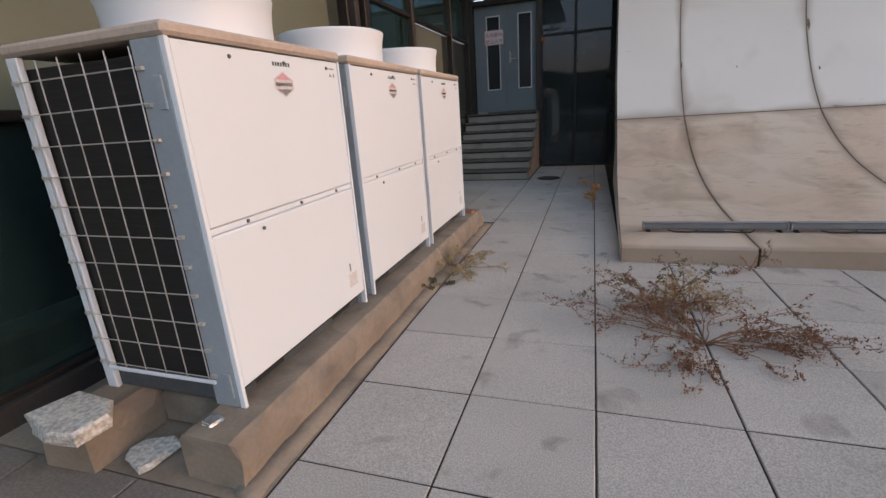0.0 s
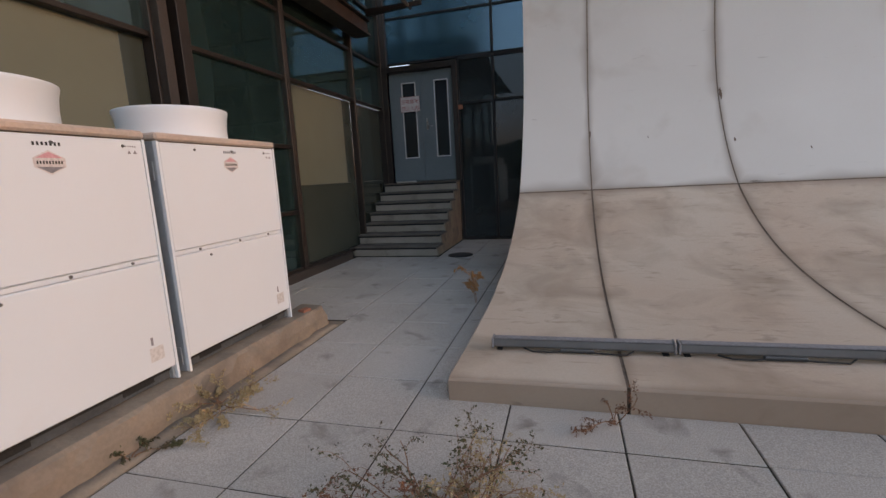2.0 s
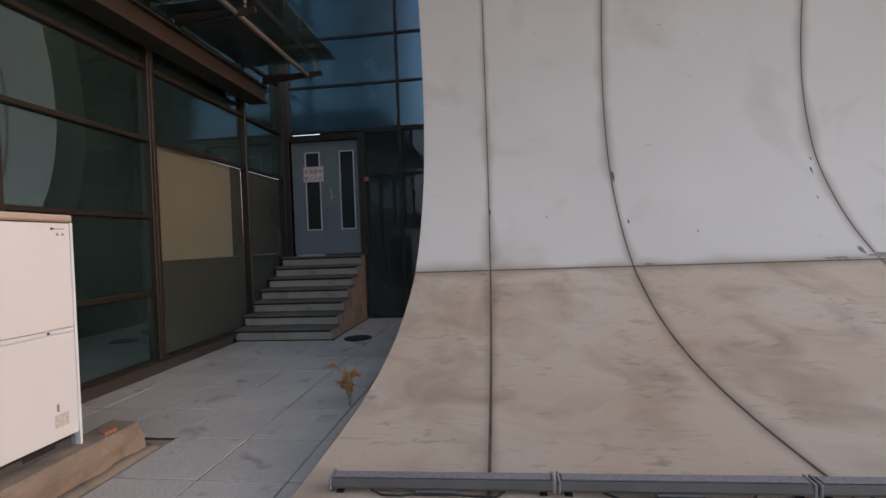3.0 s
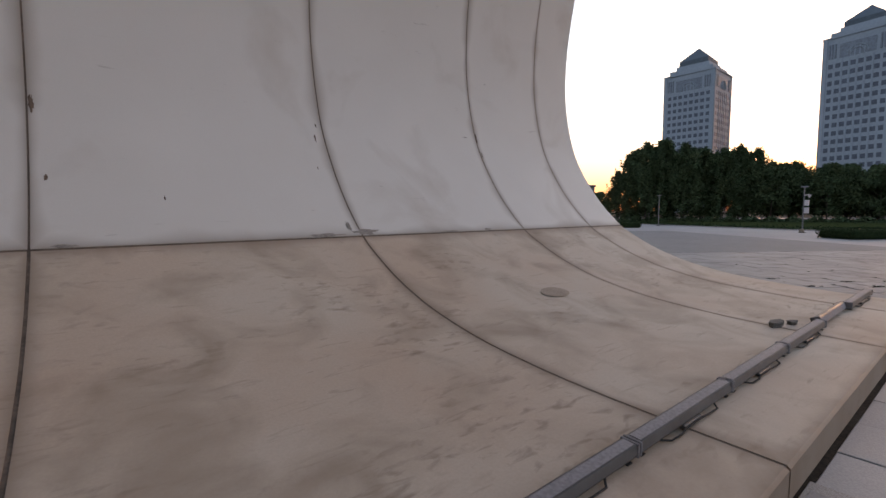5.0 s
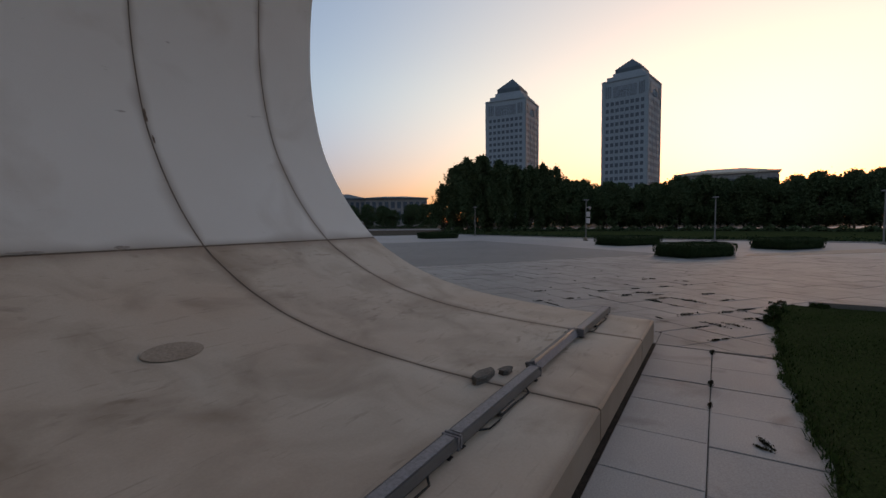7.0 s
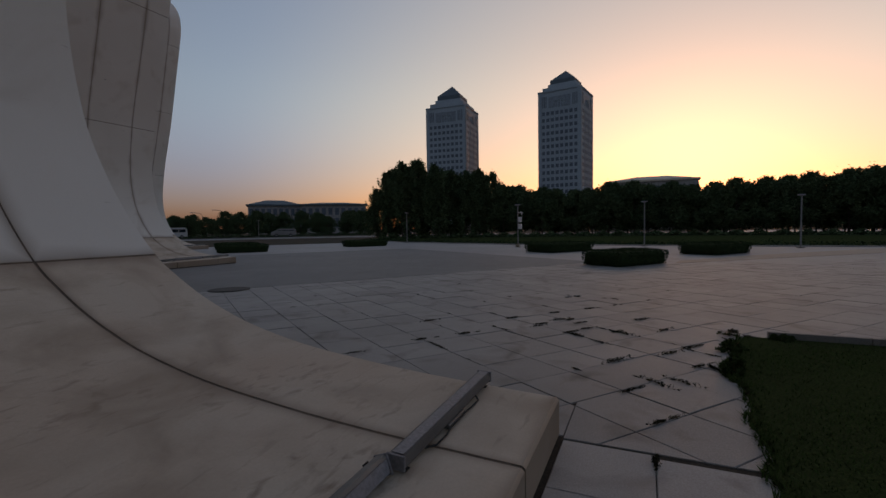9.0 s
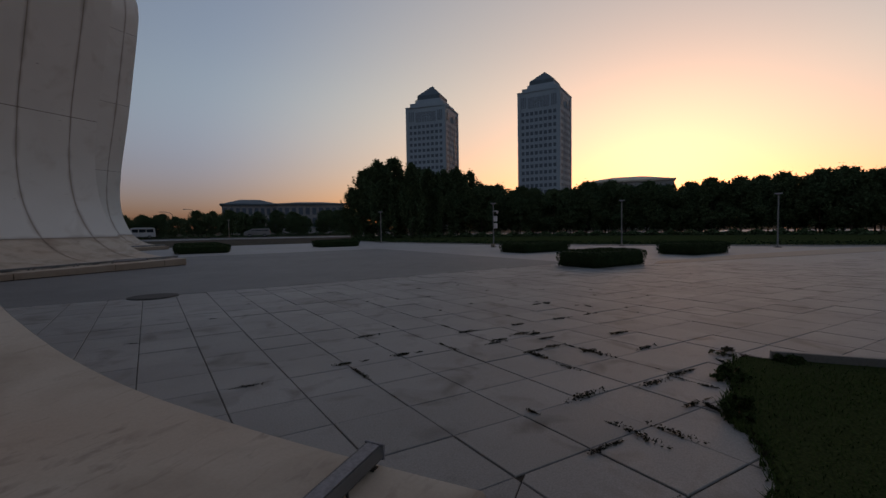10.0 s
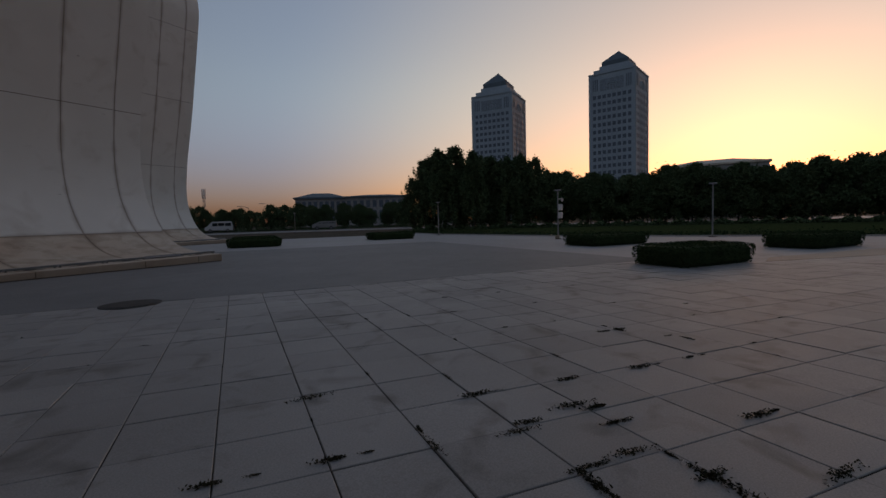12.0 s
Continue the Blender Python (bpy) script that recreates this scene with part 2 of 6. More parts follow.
M["grey_print"] = material("grey_print", (0.22, 0.21, 0.22), (0.2, 0.19, 0.2), 0.6)
M["label"] = material("pale_label", (0.6, 0.58, 0.56), (0.52, 0.5, 0.48), 0.5)
M["mullion"] = material("brown_aluminium", (0.045, 0.036, 0.032), (0.036, 0.029, 0.026), 0.4, 0.5, big=2, grain=0.08)
M["steel"] = material("painted_steel", (0.05, 0.041, 0.037), (0.04, 0.033, 0.03), 0.55, 0.1, big=2, grain=0.1)
M["inox"] = material("brushed_steel", (0.5, 0.48, 0.46), (0.4, 0.38, 0.37), 0.3, 0.95, big=4)
M["glass"] = glass_material("tinted_glass", (0.46, 0.57, 0.53), coat=(0.62, 0.86, 0.88), film=0.14, dust=(0.09, 0.2, 0.2))
# blue tint and teal film tone paint in the sky's reflection
M["glass_blue"] = glass_material("sky_tinted_glass", (0.10, 0.22, 0.30), (0.3, 0.52, 0.66), 2.6, (0.05, 0.17, 0.23), 0.42, 0.16)
M["glass_dark"] = glass_material("dark_glass", (0.12, 0.16, 0.16), (0.6, 0.7, 0.75), 1.5, (0.16, 0.2, 0.2), 0.2)
M["glass_clear"] = glass_material("canopy_glass", (0.55, 0.68, 0.66), ior=1.8, dust=(0.22, 0.34, 0.33), film=0.25)
M["room"] = material("dark_room", (0.16, 0.17, 0.155), (0.12, 0.125, 0.115), 0.9, big=0.8)
M["wainscot"] = material("olive_panel", (0.04, 0.05, 0.042), (0.03, 0.038, 0.032), 0.12, big=0.6, grain=0.0, bump=0)
M["film"] = material("beige_film_glass", (0.15, 0.16, 0.12), (0.105, 0.115, 0.09), 0.12, big=0.5, grain=0.0, bump=0)
M["door"] = material("grey_blue_door", (0.135, 0.17, 0.18), (0.115, 0.145, 0.155), 0.5, big=1.5, grain=0.06)
M["sign"] = material("sign_white", (0.62, 0.56, 0.54), (0.55, 0.5, 0.48), 0.5)
M["red"] = material("red_print", (0.4, 0.06, 0.06), (0.34, 0.05, 0.05), 0.6)
M["alu"] = material("grey_aluminium", (0.13, 0.127, 0.124), (0.1, 0.098, 0.095), 0.5, 0.3, big=4, fine=80, grain=0.03, bump=0)
M["stem"] = material("dry_stem", (0.28, 0.13, 0.075), (0.19, 0.1, 0.06), 0.9, big=5)
M["straw"] = material("straw_leaf", (0.42, 0.31, 0.17), (0.3, 0.22, 0.12), 0.9, big=9)
M["orange_leaf"] = material("orange_leaf", (0.38, 0.18, 0.07), (0.28, 0.13, 0.05), 0.9, big=9)
M["dry_leaf"] = material("dry_leaf", (0.22, 0.085, 0.05), (0.12, 0.06, 0.035), 0.9, big=9)
M["weed"] = material("weed_leaf", (0.06, 0.075, 0.03), (0.09, 0.06, 0.035), 0.9, big=9)
M["green_weed"] = material("green_weed", (0.035, 0.065, 0.02), (0.05, 0.075, 0.025), 0.9, big=9, spec=0.1)
M["turf"] = material("turf_soil", (0.036, 0.05, 0.018), (0.042, 0.05, 0.021), 0.95, big=2, fine=60, grain=0.3, bump=0.5, spec=0.0)
M["grass"] = material("grass", (0.046, 0.08, 0.021), (0.058, 0.085, 0.027), 0.95, big=2.5, spec=0.05)
M["hedge"] = material("hedge_leaf", (0.022, 0.042, 0.018), (0.034, 0.054, 0.022), 0.9, big=5, island=0.35, spec=0.05)
M["leaf"] = material("tree_leaf", (0.045, 0.08, 0.04), (0.068, 0.095, 0.045), 0.9, big=0.8, island=0.4, spec=0.1)
M["bark"] = material("bark", (0.09, 0.07, 0.055), (0.055, 0.045, 0.035), 0.95, big=3, fine=30, grain=0.3, bump=0.5)
# bluish, lifted tower tones have the distance haze painted in
M["tower"] = material("hazed_tower_stone", (0.275, 0.345, 0.385), (0.25, 0.315, 0.35), 0.8, big=0.05, fine=1.0, grain=0.06, bump=0)
M["tower_glass"] = material("hazed_tower_window", (0.085, 0.11, 0.14), (0.07, 0.09, 0.115), 0.6, big=0.1, fine=1.0, bump=0)
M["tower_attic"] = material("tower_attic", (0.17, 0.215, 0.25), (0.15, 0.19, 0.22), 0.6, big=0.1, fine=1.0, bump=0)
M["roof"] = material("blue_grey_roof", (0.08, 0.115, 0.135), (0.07, 0.1, 0.115), 0.75, big=0.2, fine=2.0, bump=0)
M["hall"] = material("hall_stone", (0.26, 0.26, 0.26), (0.22, 0.22, 0.22), 0.8, big=0.1, fine=2.0, bump=0)
# pale warm roof tone with the evening light on it painted in
M["hall_pale"] = material("lit_pale_roof", (0.55, 0.48, 0.4), (0.48, 0.42, 0.35), 0.85, big=0.1, fine=2.0, bump=0)
M["pole"] = material("lamp_pole", (0.22, 0.215, 0.21), (0.17, 0.165, 0.16), 0.55, 0.3)
M["car_white"] = material("car_paint", (0.42, 0.42, 0.42), (0.38, 0.38, 0.38), 0.25, grain=0.02)
M["car_glass"] = material("car_glass", (0.02, 0.025, 0.03), (0.015, 0.02, 0.02), 0.08)
M["rubber"] = material("rubber", (0.02, 0.02, 0.02), (0.03, 0.03, 0.03), 0.9)
M["iron"] = material("cast_iron", (0.05, 0.045, 0.04), (0.035, 0.03, 0.03), 0.7, 0.5, big=6, grain=0.2)
M["foil"] = material("crumpled_foil", (0.7, 0.7, 0.7), (0.5, 0.5, 0.5), 0.25, 0.8)
M["rubble"] = material("rubble", (0.17, 0.15, 0.13), (0.1, 0.09, 0.08), 0.9, big=14, fine=80, grain=0.2, bump=0.5)
M["brick_red"] = material("red_brick", (0.4, 0.14, 0.08), (0.3, 0.11, 0.07), 0.9)


# ---- mesh helpers ----
def finish(name, me, mat, parent=None, label="", smooth=False):
    me.materials.append(mat)
    if smooth:
        for p in me.polygons:
            p.use_smooth = True
    ob = new(name, me)
    if parent:
        ob.parent = parent
    if label:
        ob["label"] = label
    return ob


def part(name, bm, mat, parent=None, label="", smooth=False):
    bmesh.ops.recalc_face_normals(bm, faces=bm.faces)
    me = bpy.data.meshes.new(name)
    bm.to_mesh(me)
    bm.free()
    return finish(name, me, mat, parent, label, smooth)


def piece(name, verts, faces, mat, parent=None, label="", smooth=False):
    me = bpy.data.meshes.new(name)
    me.from_pydata(verts, [], faces)
    me.update()
    return finish(name, me, mat, parent, label, smooth)


def thing(name, label, category, at=(0, 0, 0), turn=0, group="", kind=""):
    ob = new(name)
    ob.empty_display_size = 0.1
    ob.matrix_basis = pose(*at, 0, 0, turn)
    return tagged(ob, label, category, group, kind)


def add_box(bm, x0, x1, y0, y1, z0, z1, bevel=0.0, rot=None):
    r = bmesh.ops.create_cube(bm, size=1, matrix=Matrix.Translation(((x0 + x1) / 2, (y0 + y1) / 2, (z0 + z1) / 2)) @ Matrix.Diagonal((x1 - x0, y1 - y0, z1 - z0, 1)))
    vs = r["verts"]
    if rot:
        bmesh.ops.transform(bm, matrix=rot, verts=vs)
    if bevel:
        es = list({e for v in vs for e in v.link_edges})
        bmesh.ops.bevel(bm, geom=es, offset=bevel, segments=1, affect="EDGES", profile=0.5)
    return vs


def box(name, x0, x1, y0, y1, z0, z1, mat, parent=None, label="", bevel=0.004):
    bm = bmesh.new()
    add_box(bm, x0, x1, y0, y1, z0, z1, bevel)
    return part(name, bm, mat, parent, label)


def add_cyl(bm, c, r0, r1, h, seg=16, m=None):
    mm = Matrix.Translation((c[0], c[1], c[2] + h / 2))
    if m:
        mm = m @ Matrix.Translation((0, 0, h / 2))
    return bmesh.ops.create_cone(bm, cap_ends=True, segments=seg, radius1=r0, radius2=r1, depth=h, matrix=mm)["verts"]


def rod(bm, a, b, r, seg=6, r2=None):
    a, b = Vector(a), Vector(b)
    m = Matrix.Translation(a) @ (b - a).to_track_quat("Z", "Y").to_matrix().to_4x4()
    add_cyl(bm, (0, 0, 0), r, r if r2 is None else r2, (b - a).length, seg, m)


def prism(name, poly, z0, z1, mat, parent=None, label=""):
    n = len(poly)
    vs = [(x, y, z0) for x, y in poly] + [(x, y, z1) for x, y in poly]
    fs = [tuple(range(n - 1, -1, -1)), tuple(range(n, 2 * n))] + [(i, (i + 1) % n, n + (i + 1) % n, n + i) for i in range(n)]
    return piece(name, vs, fs, mat, parent, label)


UX, UY = math.cos(radians(54.65)), math.sin(radians(54.65))


def uv(u, v):
    """Plaza axes: u runs along the row of curved walls, v away from them."""
    return (u * UX + v * UY, u * UY - v * UX)


# ---- ground ----
def ring(name, x0, x1, y0, y1, z, mat, label, cat):
    ob = piece(name, [(x0, y0, z), (x1, y0, z), (x1, y1, z), (x0, y1, z)], [(0, 1, 2, 3)], mat)
    return tagged(ob, label, cat, kind="structure")


ring("ground", -2500, 2500, -2500, 2500, -0.035, M["earth"], "bare dark earth under the paving and the trees", "ground")
prism_ob = prism("pavement", [uv(17.5, 15.8), uv(46, 15.8), uv(46, 90), uv(-60, 90), uv(-60, 19), uv(13.9, 19), uv(15.6, 16.9)], -0.03, -0.002, M["plaza"])
tagged(prism_ob, "pale stone paving of the open plaza", "pavement", kind="structure")
prism_ob = prism("pavement", [uv(17.5, -12), uv(31.5, -12), uv(31.5, 15.8), uv(17.5, 15.8)], -0.03, 0.0, M["dark_paving"])
tagged(prism_ob, "smooth darker grey paving across the plaza", "pavement", kind="structure")
prism_ob = prism("pavement", [uv(31.5, -40), uv(46, -40), uv(46, 15.8), uv(31.5, 15.8)], -0.03, 0.002, M["plaza"])
tagged(prism_ob, "pale paving strip along the plaza's far side", "pavement", kind="structure")

band = prism("pavement", [(22.95, 2.86), (30.4, -5.3), (52, -27), (58, -27), (34.9, -7.2), (27.4, 0.0), (24.0, 2.7)], -0.03, 0.004, M["tan"])
tagged(band, "brownish paving band across the plaza", "pavement", kind="structure")

# ---- curved white walls ----
KNOTS = [(4.165, 0.165), (4.8, 0.187), (5.4, 0.226), (6.0, 0.305), (6.5, 0.42), (6.8, 0.52), (7.1, 0.645), (7.4, 0.805), (7.684, 0.99), (8.05, 1.35),
         (8.35, 1.75), (8.6, 2.2), (8.75, 2.7), (8.83, 3.2), (8.84, 3.65), (8.8, 4.2), (8.68, 4.9), (8.45, 6.0), (7.6, 8.9), (6.9, 11.7), (6.2, 14.6),
         (6.1, 15.5), (6.25, 16.3), (6.9, 17.2), (8.2, 17.9), (10.4, 18.2)]


def curve_points(knots, per=4):
    out = []
    k = [Vector(p) for p in knots]
    for i in range(len(k) - 1):
        p0, p1, p2, p3 = k[max(0, i - 1)], k[i], k[i + 1], k[min(len(k) - 1, i + 2)]
        for j in range(per):
            t = j / per
            out.append(0.5 * (2 * p1 + (p2 - p0) * t + (2 * p0 - 5 * p1 + 4 * p2 - p3) * t * t + (3 * p1 - p0 - 3 * p2 + p3) * t ** 3))
    out.append(k[-1])
    return out


PROFILE = curve_points(KNOTS)
NORMALS = []
for i, p in enumerate(PROFILE):
    d = (PROFILE[min(i + 1, len(PROFILE) - 1)] - PROFILE[max(i - 1, 0)]).normalized()
    NORMALS.append(Vector((-d.y, d.x)))
X_JOINTS = [0.308, 1.187, 2.764, 5.241, 7.663, 9.207, 10.09]


def ramp_rise(x, y):
    """The foot of the ramp climbs a little along its length."""
    return 0.0105 * (x - 4.0) * min(1.0, max(0.0, (7.684 - y) / 2.2))


def cut_index(y=None, z=None):
    return min(range(len(PROFILE)), key=lambda i: abs(PROFILE[i].y - z) if z is not None else abs(PROFILE[i].x - y))


CUTS = [0, cut_index(y=7.684), cut_index(z=5.4), cut_index(z=9.8), cut_index(z=14.3), len(PROFILE) - 1]


def curved_panel(x0, x1, i0, i1, mat, parent, gap=0.0065, depth=0.03):
    gap = 0.0095 if i0 == 0 else gap
    pts = [(p.x, p.y, n) for p, n in zip(PROFILE[i0:i1 + 1], NORMALS[i0:i1 + 1])]
    outer = [(y, z) for y, z, n in pts]
    inner = [(y - n.x * depth, z - n.y * depth) for y, z, n in pts]
    d0 = Vector(outer[1]) - Vector(outer[0])
    d0.normalize()
    d1 = (Vector(outer[-1]) - Vector(outer[-2])).normalized()
    outer[-1] = tuple(Vector(outer[-1]) - d1 * 0.01)
    inner[-1] = tuple(Vector(inner[-1]) - d1 * 0.01)
    if i0 == 0:
        low = 0.022 if x0 > 2.7 else -0.012
        outer = [(4.15, low), (4.15, 0.153)] + outer
        inner = [(4.18, low), (4.18, 0.135)] + inner
    else:
        outer[0] = tuple(Vector(outer[0]) + d0 * 0.01)
        inner[0] = tuple(Vector(inner[0]) + d0 * 0.01)
    n = len(outer)
    vs = []
    for x in (x0 + gap, x1 - gap):
        flare = 0.09 if (x0 == X_JOINTS[0] and x < x0 + 0.1) or (x1 == X_JOINTS[-1] and x > x1 - 0.1) else 0.0
        vs += [(x - flare * min(1, max(0, (7.684 - y) / 3.6)), y, z + (ramp_rise(x, y) if z > 0.05 else 0)) for y, z in outer + inner]
    fs = []
    for i in range(n - 1):
        a, b, c, d = i, i + 1, 2 * n + i + 1, 2 * n + i
        fs.append((a, d, c, b))
        fs.append((n + i, n + i + 1, 3 * n + i + 1, 3 * n + i))
        fs.append((i, i + 1, n + i + 1, n + i))
        fs.append((2 * n + i, 3 * n + i, 3 * n + i + 1, 2 * n + i + 1))
    fs.append((0, n, 3 * n, 2 * n))
    fs.append((n - 1, 3 * n - 1, 4 * n - 1, 2 * n - 1))
    ob = piece("panel", vs, fs, mat, parent)
    for p in ob.data.polygons:
        p.use_smooth = abs(p.normal.x) < 0.5
    ob.data.set_sharp_from_angle(angle=radians(30))
    return ob


def curved_wall():
    wall = thing("curved_wall", "tall white panelled wall sweeping down into a stained ramp foot", "wall", group="curved walls", kind="")
    core_out = [(4.19, 0.0), (4.19, 0.135)] + [(p.x - n.x * 0.0035, p.y - n.y * 0.0035) for p, n in zip(PROFILE, NORMALS)]
    back = [(p.x - n.x * 0.5, p.y - n.y * 0.5) for p, n in list(zip(PROFILE, NORMALS))[CUTS[1]:]]
    poly = core_out + back[::-1] + [(8.2, 0.0)]
    n = len(poly)
    bm = bmesh.new()
    a, b = ([bm.verts.new((x - (0.09 * min(1, max(0, (7.684 - y) / 3.6)) if x > 5 else 0), y, z + (ramp_rise(x, y) if z > 0.05 else 0))) for y, z in poly] for x in (X_JOINTS[0] + 0.006, X_JOINTS[-1] - 0.006))
    for i in range(n):
        bm.faces.new((a[i], a[(i + 1) % n], b[(i + 1) % n], b[i]))
    for loop in (a, b):
        f = bm.faces.new(loop)
        f.normal_update()
    part("core", bm, M["sealant"], wall, "dark joint sealant and backing")
    for x, flare in ((X_JOINTS[0] + 0.004, 0.09), (X_JOINTS[-1] - 0.004, 0.09)):
        end = [(4.155, 0.012), (4.155, 0.15)] + [(p.x - n.x * 0.004, p.y - n.y * 0.004) for p, n in zip(PROFILE, NORMALS)] + back[::-1] + [(8.2, 0.012)]
        vs = [(x - flare * min(1, max(0, (7.684 - y) / 3.6)), y, z + (ramp_rise(x, y) if z > 0.05 else 0)) for y, z in end]
        piece("end_panel", vs, [tuple(range(len(vs)))], M["shell"], wall)
    for k in range(len(CUTS) - 1):
        for x0, x1 in zip(X_JOINTS[:-1], X_JOINTS[1:]):
            curved_panel(x0, x1, CUTS[k], CUTS[k + 1], M["shell_low"] if k == 0 else M["shell"], wall)
    return wall


WALL_STEPS = [(0, 0), (9.72, 13.5), (19.57, 27.3)]
wall_1 = curved_wall()
copy_thing(wall_1, pose(*WALL_STEPS[1], 0))
copy_thing(wall_1, pose(*WALL_STEPS[2], 0))
patch = []
for j in range(28):
    a = 2 * math.pi * j / 28
    y = 6.44 + 0.11 * math.sin(a)
    k = max(i for i in range(CUTS[1]) if PROFILE[i].x <= y)
    t = (y - PROFILE[k].x) / (PROFILE[k + 1].x - PROFILE[k].x)
    patch.append((6.7 + 0.18 * math.cos(a), y, PROFILE[k].y + (PROFILE[k + 1].y - PROFILE[k].y) * t + 0.006 + ramp_rise(6.7, y)))
piece("repair_patch", patch, [tuple(range(28))], M["patch"], wall_1, "round brownish repair patch")


def smear(x, z, wide, high, seed, mat, label):
    """A thin ragged smear of old mortar or sealant on the wall's face."""
    r = random.Random(seed)
    vs = []
    for j in range(22):
        a = 2 * math.pi * j / 22
        q = r.uniform(0.55, 1.1)
        px, pz = x + wide * q * math.cos(a), z + high * q * math.sin(a)
        k = max(i for i in range(CUTS[0], CUTS[2]) if PROFILE[i].y <= pz)
        t = (pz - PROFILE[k].y) / (PROFILE[k + 1].y - PROFILE[k].y)
        p = PROFILE[k].lerp(PROFILE[k + 1], t) + NORMALS[k] * 0.004
        vs.append((px, p.x, p.y))
    c = tuple(sum(v[i] for v in vs) / 22 for i in range(3))
    piece("smear", vs + [c], [(j, (j + 1) % 22, 22) for j in range(22)], mat, wall_1, label)


for x, z, wide, high, seed in ((5.3, 1.03, 0.17, 0.03, 1), (4.86, 1.01, 0.2, 0.018, 2), (5.14, 1.09, 0.03, 0.05, 3), (2.95, 1.005, 0.1, 0.012, 4), (6.4, 1.0, 0.12, 0.012, 5), (7.0, 1.01, 0.06, 0.016, 6)):
    smear(x, z, wide, high, seed, M["smear"], "greyish smear of old mortar")
for x, z, wide, high, seed in ((5.13, 2.05, 0.012, 0.05, 11), (5.17, 2.2, 0.01, 0.03, 12), (7.67, 2.3, 0.02, 0.1, 13), (5.06, 1.7, 0.008, 0.02, 14), (2.79, 2.1, 0.02, 0.08, 15), (1.2, 1.7, 0.012, 0.05, 16), (7.69, 2.05, 0.012, 0.05, 17), (2.86, 1.5, 0.014, 0.03, 18), (3.6, 1.35, 0.008, 0.025, 19), (1.9, 1.6, 0.006, 0.02, 20)):
    smear(x, z, wide, high, seed, M["sealant"], "dark blob of sealant")

# ---- glazed building behind the yard ----
def curtain(name, label, place, columns, rows, panes, bar=0.05, deep=0.09, bar_mat=None):
    """A glazed wall in its own plane: columns and rows are the bar lines; panes gives the glass of each field."""
    bar_mat = bar_mat or M["mullion"]
    w = tagged(new(name), label, "window", kind="structure")
    w.matrix_basis = place
    for i, c in enumerate(columns):
        box("mullion", c - bar / 2, c + bar / 2, -deep, 0.02, rows[0], rows[-1], bar_mat, w, bevel=0.006)
    for c0, c1 in zip(columns[:-1], columns[1:]):
        for j, r in enumerate(rows):
            box("transom", c0 + bar / 2 + 0.001, c1 - bar / 2 - 0.001, -deep * 0.75, 0.018, r - bar / 2, r + bar / 2, bar_mat, w, bevel=0.006)
        for r0, r1 in zip(rows[:-1], rows[1:]):
            g = panes(c0, r0)
            if g:
                ob = piece("pane", [(c0, -0.02, r0), (c1, -0.02, r0), (c1, -0.02, r1), (c0, -0.02, r1), (c0, -0.012, r0), (c1, -0.012, r0), (c1, -0.012, r1), (c0, -0.012, r1)],
                           [(0, 1, 2, 3), (7, 6, 5, 4)], g, w)
    return w


LEFT = Matrix(((0, -1, 0, -2.61), (1, 0, 0, 0), (0, 0, 1, 0), (0, 0, 0, 1)))
curtain("window_1", "dark glazed wall with brown aluminium bars", LEFT, [-3.0, -0.9, 1.2, 3.3, 5.2], [0.12, 1.37, 2.6, 3.4, 4.3, 6.2, 8.0], lambda c, r: None if r == 1.37 else M["glass"])
curtain("window_4", "dark glazed bay with brown aluminium bars", LEFT, [5.45, 7.15], [0.12, 0.89, 1.74, 2.6, 3.4, 4.3, 6.2, 8.0], lambda c, r: M["glass"])
curtain("window_5", "glazed bay with a pale blind behind the middle pane", LEFT, [7.2, 9.12, 10.36], [0.12, 2.6, 3.4, 4.3, 6.2, 8.0], lambda c, r: None if r == 0.12 else M["glass"])
for y0, y1 in ((7.18, 9.09), (9.15, 10.34)):
    tagged(box("wall_infill", -2.645, -2.625, y0, y1, 0.14, 1.235, M["wainscot"]), "dark olive panel below the window", "wall panel", kind="structure")
tagged(box("baseboard", -2.7, -2.5, -3, 8.5, -0.03, 0.11, M["steel"]), "brown sill strip at the foot of the glazed wall", "baseboard", kind="structure")
col = thing("window_post", "tall brown steel post in front of the glazed wall", "post", kind="structure")
box("post", -2.66, -2.44, 5.2, 5.3, 0, 7.9, M["steel"], col)
box("post", -2.66, -2.4, 5.36, 5.48, 0, 7.9, M["mullion"], col)
# rooms behind the glass
tagged(box("wall_room_back", -5.6, -5.4, -3.2, 12.5, -0.02, 8, M["room"]), "dark back wall of the rooms", "wall", kind="structure")
tagged(box("floor_room", -5.4, -2.7, -3.2, 10.3, -0.02, 0.02, M["room"]), "dark floor inside the building", "floor", kind="structure")
# unseen roof, made of glass so that sky light brightens the rooms
tagged(box("added_roof_room", -5.6, -2.7, -3.2, 12.5, 8.02, 8.04, M["glass_clear"], bevel=0), "unseen roof, added as glass to let sky light into the rooms", "ceiling", kind="structure")
tagged(box("wall_room_side", -5.6, -2.62, -3.4, -3.2, -0.02, 8.2, M["room"]), "end wall of the glazed building", "wall", kind="structure")
for y0, y1, z0, z1, mat, label in ((7.225, 8.8, 1.238, 2.575, M["film"], "beige filmed glass pane"), (8.803, 9.095, 1.238, 2.575, M["wainscot"], "dark edge of the filmed pane"),
                                   (9.145, 10.34, 1.238, 2.575, M["wainscot"], "dark glass beside the steps")):
    tagged(box("window_infill", -2.642, -2.628, y0, y1, z0, z1, mat, bevel=0.002), label, "window", kind="structure")
